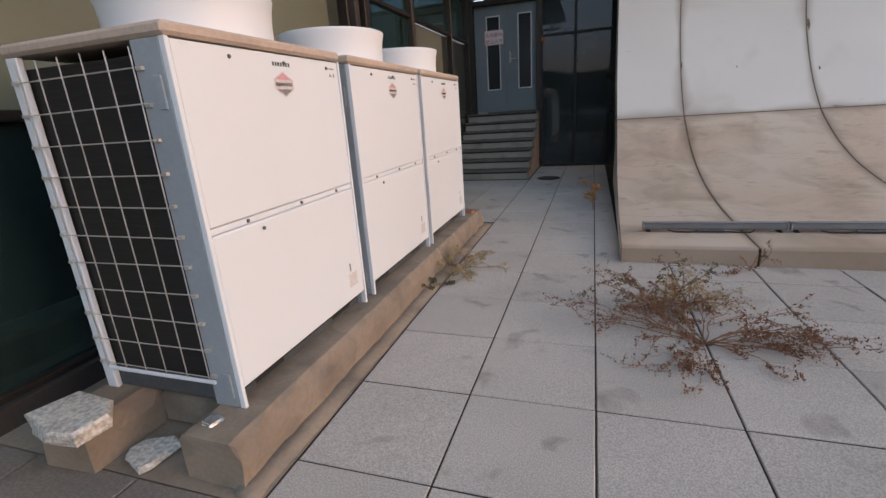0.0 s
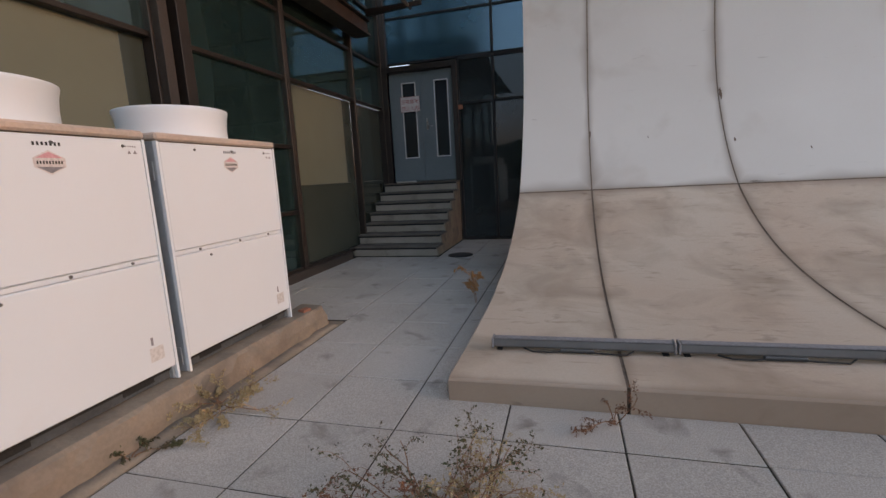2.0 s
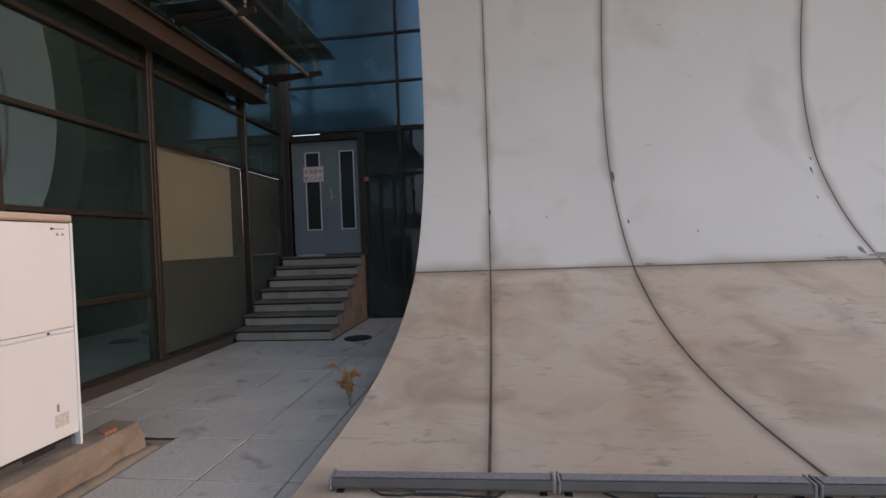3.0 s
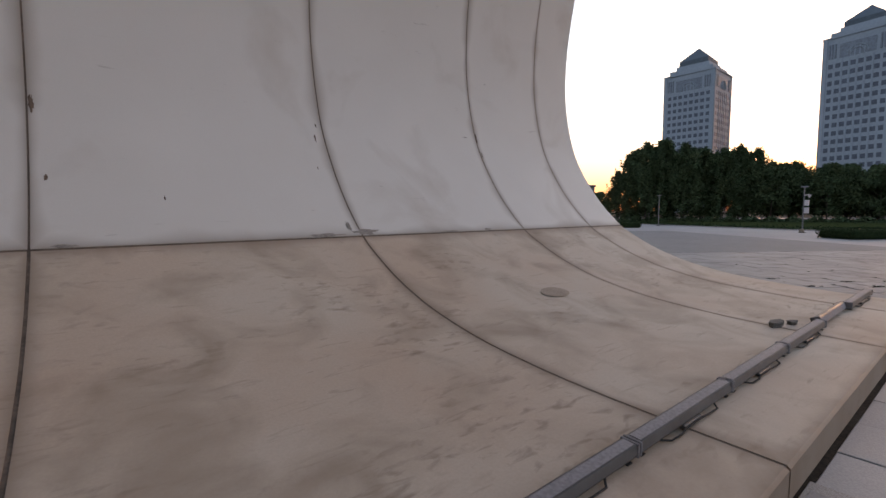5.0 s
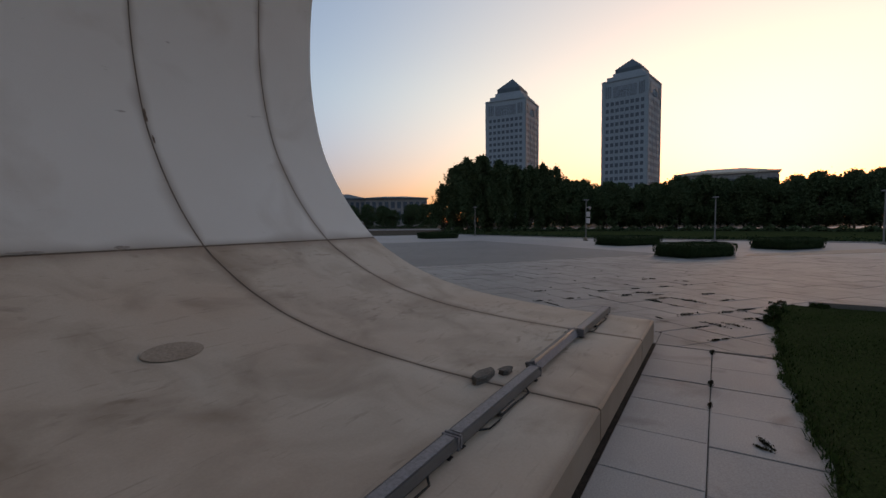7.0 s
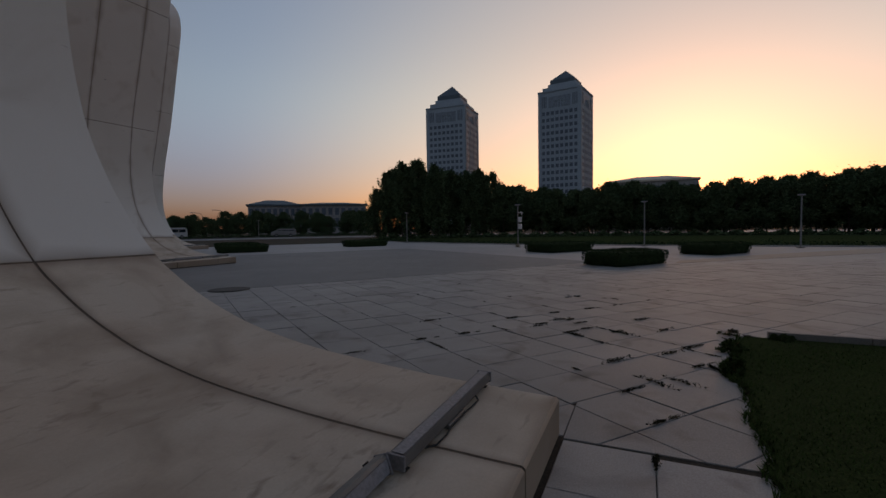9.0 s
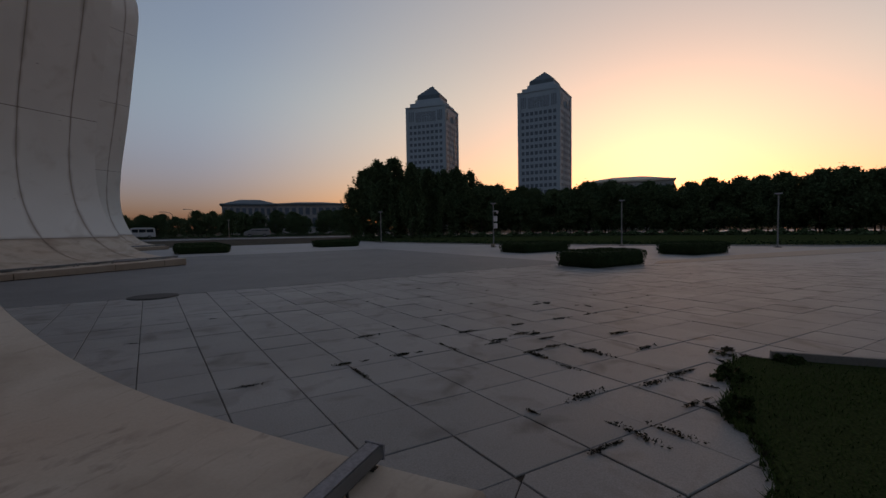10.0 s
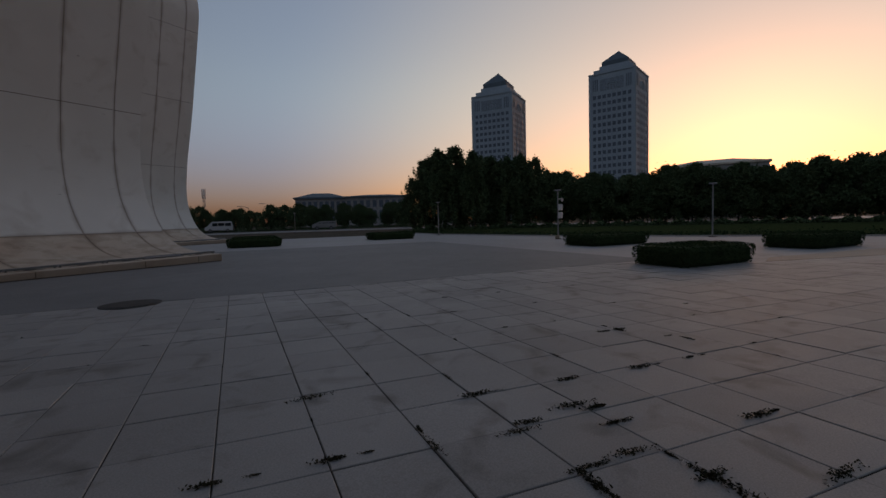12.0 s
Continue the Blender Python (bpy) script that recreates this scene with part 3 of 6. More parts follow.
for y0, y1, z0, z1, mat in ((-2.97, 1.17, 1.396, 2.574, M["film"]), (1.23, 3.27, 1.396, 2.574, M["film"]), (3.33, 4.95, 1.396, 2.574, M["film"]), (4.953, 5.17, 1.396, 2.574, M["wainscot"])):
    tagged(box("window_infill", -2.642, -2.628, y0, y1, z0, z1, mat, bevel=0.002), "dark edge of the filmed pane" if y0 > 4.9 else "beige filmed glass pane", "window", kind="structure")
box_ob = box("notice_card", -2.72, -2.715, 6.35, 6.5, 3.0, 3.12, M["label"])
tagged(box_ob, "small pale card stuck inside the window", "card", kind="structure")

# door wall
DOORWALL = pose(0, 10.5, 0)
ZS = [2.59, 3.42, 4.24, 5.1, 5.9, 6.7, 7.4]
curtain("window_2", "glass wall over the door, its blue tone painting in reflected sky", DOORWALL, [-2.56, -0.39, 0.41, 2.4], ZS[1:], lambda c, r: M["glass_blue"], 0.045, 0.06, M["black"])
curtain("window_3", "tall dark glass panes beside the door", DOORWALL, [-1.05, -0.39, 0.41, 2.4], [0.03, 2.59, 3.38], lambda c, r: M["glass_dark"], 0.05, 0.06, M["black"])
tagged(box("wall_corner", -2.62, -2.42, 10.38, 10.56, 0, 7.4, M["steel"]), "dark metal panel in the corner", "wall", kind="structure")
tagged(box("wall_door_back", -2.62, 2.5, 12.4, 12.6, -0.02, 8, M["room"]), "dark wall behind the glass", "wall", kind="structure")
# unseen roof, made of glass to brighten the hall
tagged(box("added_roof_hall", -2.6, 10.3, 10.56, 12.4, 7.45, 7.47, M["glass_clear"], bevel=0), "unseen roof, added as glass to let sky light into the hall", "ceiling", kind="structure")
tagged(box("wall_return", 2.4, 10.3, 10.42, 10.56, -0.02, 7.4, M["room"]), "plain dark wall behind the curved wall", "wall", kind="structure")
dr = thing("door_1", "pale grey-blue steel double door, shut, with narrow windows", "door", (-0.06, 0, 0.05), kind="structure")
for x0, x1, z0, z1 in ((-2.5, -2.36, 1.12, 3.3), (-1.08, -0.99, 1.12, 3.3), (-2.36, -1.08, 3.2, 3.3)):
    box("door_frame", x0, x1, 10.36, 10.56, z0, z1, M["mullion"], dr)
for x0, x1, w0, w1 in ((-2.355, -1.717, -2.09, -1.84), (-1.713, -1.085, -1.44, -1.2)):
    bm = bmesh.new()
    zb, zt, a, b = 1.14, 3.19, 1.6, 2.99
    for bx in ((x0, w0, zb, zt), (w1, x1, zb, zt), (w0, w1, zb, a), (w0, w1, b, zt)):
        add_box(bm, bx[0], bx[1], 10.46, 10.51, bx[2], bx[3])
    leaf = part("door_leaf", bm, M["door"], dr)
    box("window_pane", w0, w1, 10.485, 10.495, a, b, M["car_glass"], leaf, "dark narrow pane")
    for q in ((w0 - 0.02, w0, a, b), (w1, w1 + 0.02, a, b), (w0 - 0.02, w1 + 0.02, a - 0.02, a), (w0 - 0.02, w1 + 0.02, b, b + 0.02)):
        box("bead", q[0], q[1], 10.45, 10.462, q[2], q[3], M["label"], leaf)
bm = bmesh.new()
add_box(bm, -1.64, -1.60, 10.445, 10.462, 2.1, 2.28, 0.004)
rod(bm, (-1.62, 10.445, 2.16), (-1.62, 10.40, 2.16), 0.01)
rod(bm, (-1.625, 10.405, 2.16), (-1.5, 10.405, 2.165), 0.009)
add_cyl(bm, (0, 0, 0), 0.018, 0.018, 0.012, 12, pose(-1.62, 10.446, 2.3, 90))
part("door_handle", bm, M["inox"], dr, "worn steel lever handle and lock")
sg = thing("warning_sign", "small white sign with red characters on the door", "sign", (-0.06, 0, 0.05))
box("board", -2.14, -1.75, 10.438, 10.444, 2.46, 2.745, M["sign"], sg)
for q in ((-2.135, -1.755, 2.463, 2.468), (-2.135, -1.755, 2.737, 2.742), (-2.135, -2.130, 2.468, 2.737), (-1.76, -1.755, 2.468, 2.737)):
    box("border", q[0], q[1], 10.4355, 10.438, q[2], q[3], M["red"], sg, bevel=0)


def writing(text, x, z, size, y, mat, parent, m=None):
    cu = bpy.data.curves.new("text", "FONT")
    cu.body, cu.size, cu.align_x, cu.extrude = text, size, "CENTER", 0.0008
    tmp = new("text", cu)
    bpy.context.view_layer.update()
    me = bpy.data.meshes.new_from_object(tmp.evaluated_get(bpy.context.evaluated_depsgraph_get()))
    bpy.data.objects.remove(tmp)
    me.transform(m or pose(x, y, z, 90))
    return finish("lettering", me, mat, parent)


writing("变电重地", -1.945, 2.62, 0.088, 10.436, M["red"], sg)
writing("禁止入内", -1.945, 2.495, 0.088, 10.436, M["red"], sg)
box_ob = thing("alarm_box", "small dull red box on the mullion beside the door", "box")
box("case", -1.05, -0.97, 10.40, 10.435, 2.47, 2.55, M["brick_red"], box_ob)

# unseen plain walls added above the glazing to block sky light from the yard
tagged(box("wall_upper", -2.9, -2.66, -3.2, 10.4, 8.05, 30, M["steel"]), "unseen dark wall added to keep sky light out of the yard", "wall", kind="structure")
tagged(box("wall_upper_end", -2.66, 2.4, 10.5, 10.7, 7.5, 30, M["steel"]), "unseen dark wall added over the door to block sky light", "wall", kind="structure")

# canopy
cp = thing("canopy", "glass canopy on a dark steel beam with steel fittings", "canopy")
box("flange", -2.5, -2.2, 1.0, 9.25, 3.6, 3.63, M["steel"], cp)
box("flange", -2.5, -2.2, 1.0, 9.25, 3.83, 3.86, M["steel"], cp)
box("web", -2.28, -2.26, 1.0, 9.25, 3.632, 3.828, M["steel"], cp)
for y in (1.35, 3.35, 5.3, 7.28, 9.22):
    bm = bmesh.new()
    v = add_box(bm, -2.26, -1.3, y - 0.02, y + 0.02, 3.9, 4.02)
    for q in v:
        if q.co.x > -1.5 and q.co.z < 3.95:
            q.co.z += 0.06
    part("arm", bm, M["steel"], cp)
    if y < 9.3:
        bm = bmesh.new()
        for x in (-1.42,):
            rod(bm, (x, y, 4.02), (x, y, 4.16), 0.014, 8)
            rod(bm, (x - 0.06, y, 4.14), (x + 0.06, y, 4.14), 0.01, 8)
            add_cyl(bm, (x, y, 4.15), 0.03, 0.03, 0.02, 12)
        part("fitting", bm, M["inox"], cp, "steel glass clamp")
bm = bmesh.new()
rod(bm, (-1.53, 1.0, 3.98), (-1.53, 9.35, 3.98), 0.03, 12)
part("tube", bm, M["pole"], cp, "grey steel tube")
for y0 in (1.37, 3.37, 5.32, 7.3):
    box("glass_sheet", -2.55, -1.05, y0, y0 + 1.9, 4.17, 4.182, M["glass_clear"], cp, bevel=0)

# steps
st = tagged(new("steps"), "worn granite steps up to the door", "steps", kind="structure")
for i in range(7):
    y0 = 8.66 + 0.262 * i
    z1 = 1.165 * (i + 1) / 7
    box("riser", -2.58, -1.125, y0 + 0.035, 10.44 if i == 6 else y0 + 0.32, 0 if i == 0 else z1 - 0.16, z1 - 0.034, M["step"], st, bevel=0.005)
    # dark strip paints in the nosing's shadow line along with dirt
    box("dirt_line", -2.575, -1.13, y0 + 0.03, y0 + 0.0355, z1 - 0.056, z1 - 0.031, M["fins"], st, "dark strip painting shadow and dirt under the nosing", bevel=0)
    for x0, x1 in ((-2.58, -1.72 + 0.09 * (i % 3)), (-1.715 + 0.09 * (i % 3), -1.095)):
        box("tread", x0, x1, y0, 10.44 if i == 6 else y0 + 0.33, z1 - 0.03, z1, M["step_tread"], st, bevel=0.005)
bm = bmesh.new()
a = [(8.8, 0.0)] + [q for i in range(7) for q in ((8.70 + 0.262 * i, 1.165 * i / 7), (8.70 + 0.262 * i, 1.165 * (i + 1) / 7 - 0.032))] + [(10.44, 1.13), (10.44, 0.0)]
va = [bm.verts.new((-1.12, y, z)) for y, z in a[1:]]
vb = [bm.verts.new((-1.1, y, z)) for y, z in a[1:]]
bm.faces.new(va)
bm.faces.new(vb[::-1])
for i in range(len(va)):
    j = (i + 1) % len(va)
    bm.faces.new((va[i], vb[i], vb[j], va[j]))
part("side_wall", bm, M["concrete"], st, "rough concrete flank")

# ---- air conditioners ----
def plate_text_bars(bm, x, y0, y1, z, h, n, thick=0.0012):
    w = (y1 - y0) / n
    for i in range(n):
        add_box(bm, x, x + thick, y0 + i * w + w * 0.2, y0 + (i + 1) * w - w * 0.3, z, z + h)


def air_conditioner():
    """One outdoor unit, 1.11 m wide along y, front face at x = 0, foot at z = 0.2."""
    ac = thing("air_conditioner", "tall white enamelled outdoor air conditioner on a concrete plinth", "air conditioner", group="row of outdoor units")
    w, d = 1.11, 0.78
    bm = bmesh.new()
    add_box(bm, -d + 0.03, -0.03, 0.03, w - 0.03, 0.26, 1.55)
    part("coil", bm, M["fins"], ac, "dark dusty coil")
    for z0, z1 in ((0.945, 1.585), (0.285, 0.915)):
        bm = bmesh.new()
        add_box(bm, -0.028, 0.0, 0.012, w - 0.012, z0, z1, 0.006)
        p = part("front_panel", bm, M["ac_white"], ac)
        for y in ((0.28, 0.62, 0.98) if z0 > 0.5 else (0.3,)):
            bm = bmesh.new()
            zz = z1 - 0.035
            add_cyl(bm, (0, 0, 0), 0.009, 0.007, 0.006, 8, pose(0.0, y, zz, 0, 90))
            part("screw", bm, M["screw"], p)
    box("middle_rail", -0.03, -0.006, 0.012, w - 0.012, 0.918, 0.942, M["ac_white"], ac, bevel=0.002)
    for y in (0.22, 0.6, 0.93):
        bm = bmesh.new()
        add_cyl(bm, (0, 0, 0), 0.009, 0.007, 0.006, 8, pose(-0.006, y, 0.93, 0, 90))
        part("screw", bm, M["screw"], ac)
    for y0, y1 in ((0.0, 0.012), (w - 0.012, w)):
        box("edge_strip", -0.022, 0.003, y0 - 0.006 if y0 == 0 else y0, y1 if y0 == 0 else y1 + 0.006, 0.2, 1.59, M["ac_white"], ac, bevel=0.002)
    for x0, x1 in ((-0.15, -0.023), (-d, -d + 0.06)):
        for y0 in (-0.006, w - 0.02):
            box("corner_post", x0, x1, y0, y0 + 0.026, 0.2, 1.59, M["ac_grey"] if x0 > -0.3 else M["ac_white"], ac, bevel=0.004)
    for z in (1.42, 0.3):
        for y0 in (-0.01,):
            bm = bmesh.new()
            add_box(bm, -0.075, -0.04, y0 - 0.003, y0 + 0.004, z - 0.055, z + 0.055, 0.0025)
            part("handle_slot", bm, M["ac_grey"], ac)
    # base tray with openings
    box("base_tray", -d + 0.02, -0.086, 0.03, w - 0.03, 0.2, 0.28, M["ac_grey"], ac)
    box("base_front", -0.085, -0.05, 0.02, w - 0.02, 0.205, 0.283, M["ac_base"], ac, "dusty base rail, darkened for the shade under the panel")
    for y0 in (0.13, w - 0.33):
        bm = bmesh.new()
        add_box(bm, -0.051, -0.0485, y0, y0 + 0.2, 0.225, 0.276, 0.0007)
        part("vent_slot", bm, M["black"], ac)
    # lid and fan collar
    bm = bmesh.new()
    add_box(bm, -d - 0.01, 0.012, -0.014, w + 0.004, 1.592, 1.637, 0.012)
    part("lid", bm, M["ac_top"], ac, "lid brown with dust")
    bm = bmesh.new()
    n, cx, cy = 48, -0.41, 0.56
    prof = [(0.352, 1.636), (0.345, 1.655), (0.345, 1.72), (0.352, 1.79), (0.362, 1.825), (0.361, 1.838), (0.35, 1.842), (0.338, 1.834), (0.325, 1.75), (0.325, 1.64)]
    rings = [[bm.verts.new((cx + r * math.cos(2 * math.pi * i / n), cy + r * math.sin(2 * math.pi * i / n), z)) for i in range(n)] for r, z in prof]
    for r0, r1 in zip(rings[:-1], rings[1:]):
        for i in range(n):
            bm.faces.new((r0[i], r0[(i + 1) % n], r1[(i + 1) % n], r1[i]))
    part("fan_collar", bm, M["ac_white"], ac, smooth=True)
    bm = bmesh.new()
    for r in (0.08, 0.14, 0.2, 0.26, 0.31):
        for i in range(24):
            a0, a1 = 2 * math.pi * i / 24, 2 * math.pi * (i + 1) / 24
            rod(bm, (cx + r * math.cos(a0), cy + r * math.sin(a0), 1.822), (cx + r * math.cos(a1), cy + r * math.sin(a1), 1.825), 0.003, 4)
    for i in range(8):
        a0 = math.pi * i / 4
        rod(bm, (cx, cy, 1.827), (cx + 0.325 * math.cos(a0), cy + 0.325 * math.sin(a0), 1.827), 0.003, 4)
    part("fan_guard", bm, M["wire"], ac)
    # badge: plain shapes
    bm = bmesh.new()
    plate_text_bars(bm, 0.0002, 0.535, 0.665, 1.535, 0.016, 7)
    part("maker_bar", bm, M["black"], ac, "dark lettering bar")
    by, bz, s = 0.6, 1.46, 0.07
    pl = piece("badge", [(0.0012, by - s, bz + 0.02), (0.0012, by, bz + 0.055), (0.0012, by + s, bz + 0.02), (0.0012, by + s, bz - 0.02), (0.0012, by, bz - 0.055), (0.0012, by - s, bz - 0.02)],
               [(5, 4, 3, 2, 1, 0)], M["sign"], ac)
    piece("badge_top", [(0.002, by - s * 0.85, bz + 0.02), (0.002, by, bz + 0.048), (0.002, by + s * 0.85, bz + 0.02)], [(2, 1, 0)], M["pink"], ac)
    piece("badge_bottom", [(0.002, by - s * 0.85, bz - 0.02), (0.002, by, bz - 0.048), (0.002, by + s * 0.85, bz - 0.02)], [(0, 1, 2)], M["grey_print"], ac)
    bm = bmesh.new()
    plate_text_bars(bm, 0.002, by - s * 0.85, by + s * 0.85, bz - 0.007, 0.014, 9)
    part("badge_lettering", bm, M["black"], ac)
    bm = bmesh.new()
    add_box(bm, 0.0003, 0.0012, w - 0.17, w - 0.08, 0.36, 0.44)
    part("rating_label", bm, M["label"], ac)
    bm = bmesh.new()
    add_box(bm, 0.0003, 0.0012, w - 0.155, w - 0.14, 0.455, 0.5)
    part("drain_mark", bm, M["grey_print"], ac)
    bm = bmesh.new()
    plate_text_bars(bm, 0.0003, w - 0.12, w - 0.05, 1.545, 0.008, 5)
    for k in (0, 1):
        y = w - 0.11 + 0.035 * k
        vs = [bm.verts.new((0.0012, y, 1.51)), bm.verts.new((0.0012, y + 0.024, 1.51)), bm.verts.new((0.0012, y + 0.012, 1.53))]
        bm.faces.new(vs)
    part("warning_label", bm, M["grey_print"], ac)
    # wire guard on the open side
    bm = bmesh.new()
    for i in range(6):
        x = -d + 0.05 + (d - 0.2) * i / 5
        rod(bm, (x, -0.012, 0.3), (x, -0.012, 1.57), 0.0026, 5)
    for i in range(11):
        z = 0.34 + 1.16 * i / 10
        rod(bm, (-d + 0.03, -0.016, z), (-0.12, -0.016 + 0.006 * math.sin(i * 2.1), z - 0.006 * math.cos(i)), 0.0026, 5)
        for x in (-d + 0.03, -0.12):
            add_box(bm, x - 0.012, x + 0.012, -0.02, -0.004, z - 0.006, z + 0.006)
    part("wire_guard", bm, M["wire"], ac, "galvanised wire mesh guard")
    box("guard_foot", -d + 0.05, -0.12, 0.022, 0.03, 0.2, 0.3, M["ac_base"], ac, "dusty foot plate, darkened for the shade behind the guard")
    box("guard_rail", -d + 0.05, -0.12, -0.016, -0.004, 0.3, 0.318, M["ac_white"], ac)
    return ac


ac_1 = air_conditioner()
AC_SIZE = (0.95, 0.94, 0.968)
ac_1.matrix_basis = pose(-1.285, 1.6, 0)
ac_1.scale = AC_SIZE
for y in (2.76, 3.885):
    copy_thing(ac_1, pose(-1.285, y, 0)).scale = AC_SIZE


# plinth beams with broken edges
def rough_beam(name, x0, x1, y0, y1, z1, label, seed):
    rng = random.Random(seed)
    bm = bmesh.new()
    ny = int((y1 - y0) / 0.07)
    prof = [(x1, 0.0), (x1 - 0.002, z1 * 0.55), (x1 - 0.012, z1 * 0.9), (x1 - 0.03, z1), (x0 + 0.025, z1), (x0, z1 * 0.88), (x0, 0.0)]
    rows = []
    for j in range(ny + 1):
        y = y0 + (y1 - y0) * j / ny
        row = []
        for k, (x, z) in enumerate(prof):
            q = noise.noise(Vector((y * 6, k * 1.7, seed))) * 0.014 + noise.noise(Vector((y * 22, k * 2.3, seed))) * 0.006
            edge = -abs(noise.noise(Vector((y * 9, seed, 3.3)))) * 0.03 if k in (2, 3) else 0
            row.append(bm.verts.new((x + (q + edge if k < 4 else -q), y + (rng.uniform(-0.01, 0.01) if j in (0, ny) else 0), z + (q * 0.5 + edge * 0.5 if 0 < k < 6 else 0))))
        rows.append(row)
    for a, b in zip(rows[:-1], rows[1:]):
        for k in range(len(prof) - 1):
            bm.faces.new((a[k], a[k + 1], b[k + 1], b[k]))
    bm.faces.new(rows[0])
    bm.faces.new(rows[-1][::-1])
    return tagged(part(name, bm, M["concrete"]), label, "plinth", kind="structure")


rough_beam("plinth_front", -1.43, -1.17, 1.41, 5.28, 0.195, "chipped concrete plinth beam under the outdoor units", 1.0)
rough_beam("plinth_rear", -2.07, -1.82, 1.33, 5.2, 0.196, "chipped concrete plinth beam against the wall", 5.0)
tagged(box("plinth_cross", -1.82, -1.43, 1.66, 5.1, 0.0, 0.15, M["concrete"], bevel=0.01), "stained concrete between the plinth beams", "plinth", kind="structure")

bm = bmesh.new()
rows = []
for j in range(101):
    y = 1.38 + 3.94 * j / 100
    wdt = 0.105 + 0.02 * noise.noise(Vector((y * 3, 0, 0))) + 0.012 * noise.noise(Vector((y * 14, 2, 0)))
    hgt = 0.014 + 0.01 * noise.noise(Vector((y * 7, 4, 0)))
    rows.append([bm.verts.new(q) for q in ((-1.19, y, -0.02), (-1.19, y, hgt + 0.012), (-1.17 + wdt * 0.3, y, hgt * 0.7), (-1.17 + wdt * 0.7, y, 0.003), (-1.17 + wdt * 0.7, y, -0.02))])
for a, b in zip(rows[:-1], rows[1:]):
    for k in range(4):
        bm.faces.new((a[k], a[k + 1], b[k + 1], b[k]))
bm.faces.new(rows[0])
bm.faces.new(rows[-1][::-1])
tagged(part("mortar_fillet", bm, M["concrete"], smooth=True), "dusty brown mortar run along the foot of the plinth", "mortar", kind="structure")


def by_plinth(poly):
    return [(-1.17 + (x + 1.398) * 0.93, 1.41 + (y - 1.43) * 0.93) for x, y in poly]


def stone(name, poly, z0, h, mat, label, cat, seed, group=""):
    rng = random.Random(seed)
    n = len(poly)
    cx, cy = sum(p[0] for p in poly) / n, sum(p[1] for p in poly) / n
    bm = bmesh.new()
    r = []
    for s, z in ((0.96, z0), (1.0, z0 + h * 0.3), (1.0, z0 + h * 0.75), (0.95, z0 + h)):
        r.append([bm.verts.new((cx + (x - cx) * s + rng.uniform(-0.008, 0.008), cy + (y - cy) * s + rng.uniform(-0.008, 0.008), z + (rng.uniform(-0.1, 0.1) * h if 0 < s - 0.96 else 0))) for x, y in poly])
    for a, b in zip(r[:-1], r[1:]):
        for i in range(n):
            bm.faces.new((a[i], a[(i + 1) % n], b[(i + 1) % n], b[i]))
    bm.faces.new(r[0][::-1])
    bm.faces.new(r[-1])
    return tagged(part(name, bm, mat), label, cat, group)


stone("stone_slab", by_plinth([(-2.36, 1.31), (-2.28, 1.29), (-2.12, 1.25), (-2.0, 1.27), (-1.985, 1.4), (-2.08, 1.48), (-2.3, 1.5)]), 0.2, 0.06, M["stone"], "broken pale stone slab lying on the concrete plinth", "stone", 2)
stone("stone_fragment", by_plinth([(-2.06, 1.46), (-2.0, 1.42), (-1.9, 1.39), (-1.87, 1.43), (-1.86, 1.56), (-1.92, 1.58), (-2.02, 1.53)]), 0.0, 0.035, M["stone"], "flat broken stone lying on the ground between the plinths", "stone", 3)
stone("foil_scrap", by_plinth([(-1.62, 1.5), (-1.57, 1.49), (-1.55, 1.53), (-1.58, 1.56), (-1.62, 1.55)]), 0.197, 0.014, M["foil"], "crumpled bit of silver foil on the plinth", "litter", 4)
stone("brick_piece", by_plinth([(-1.56, 5.36), (-1.47, 5.34), (-1.46, 5.42), (-1.53, 5.45)]), 0.15, 0.06, M["brick_red"], "broken end of a red brick in the plinth", "brick", 6)
for k, (x, y) in enumerate(((7.7, 4.86), (7.88, 4.79))):
    stone("rock", [(x - 0.12 + 0.06 * k, y - 0.02), (x - 0.03, y - 0.045 + 0.01 * k), (x + 0.1 - 0.05 * k, y - 0.035), (x + 0.13 - 0.07 * k, y), (x + 0.02, y + 0.04 - 0.02 * k), (x - 0.1 + 0.05 * k, y + 0.025)], 0.225, 0.045 - 0.012 * k, M["rubble"], "dark lump of rubble lying on the ramp", "stone", 7 + k)


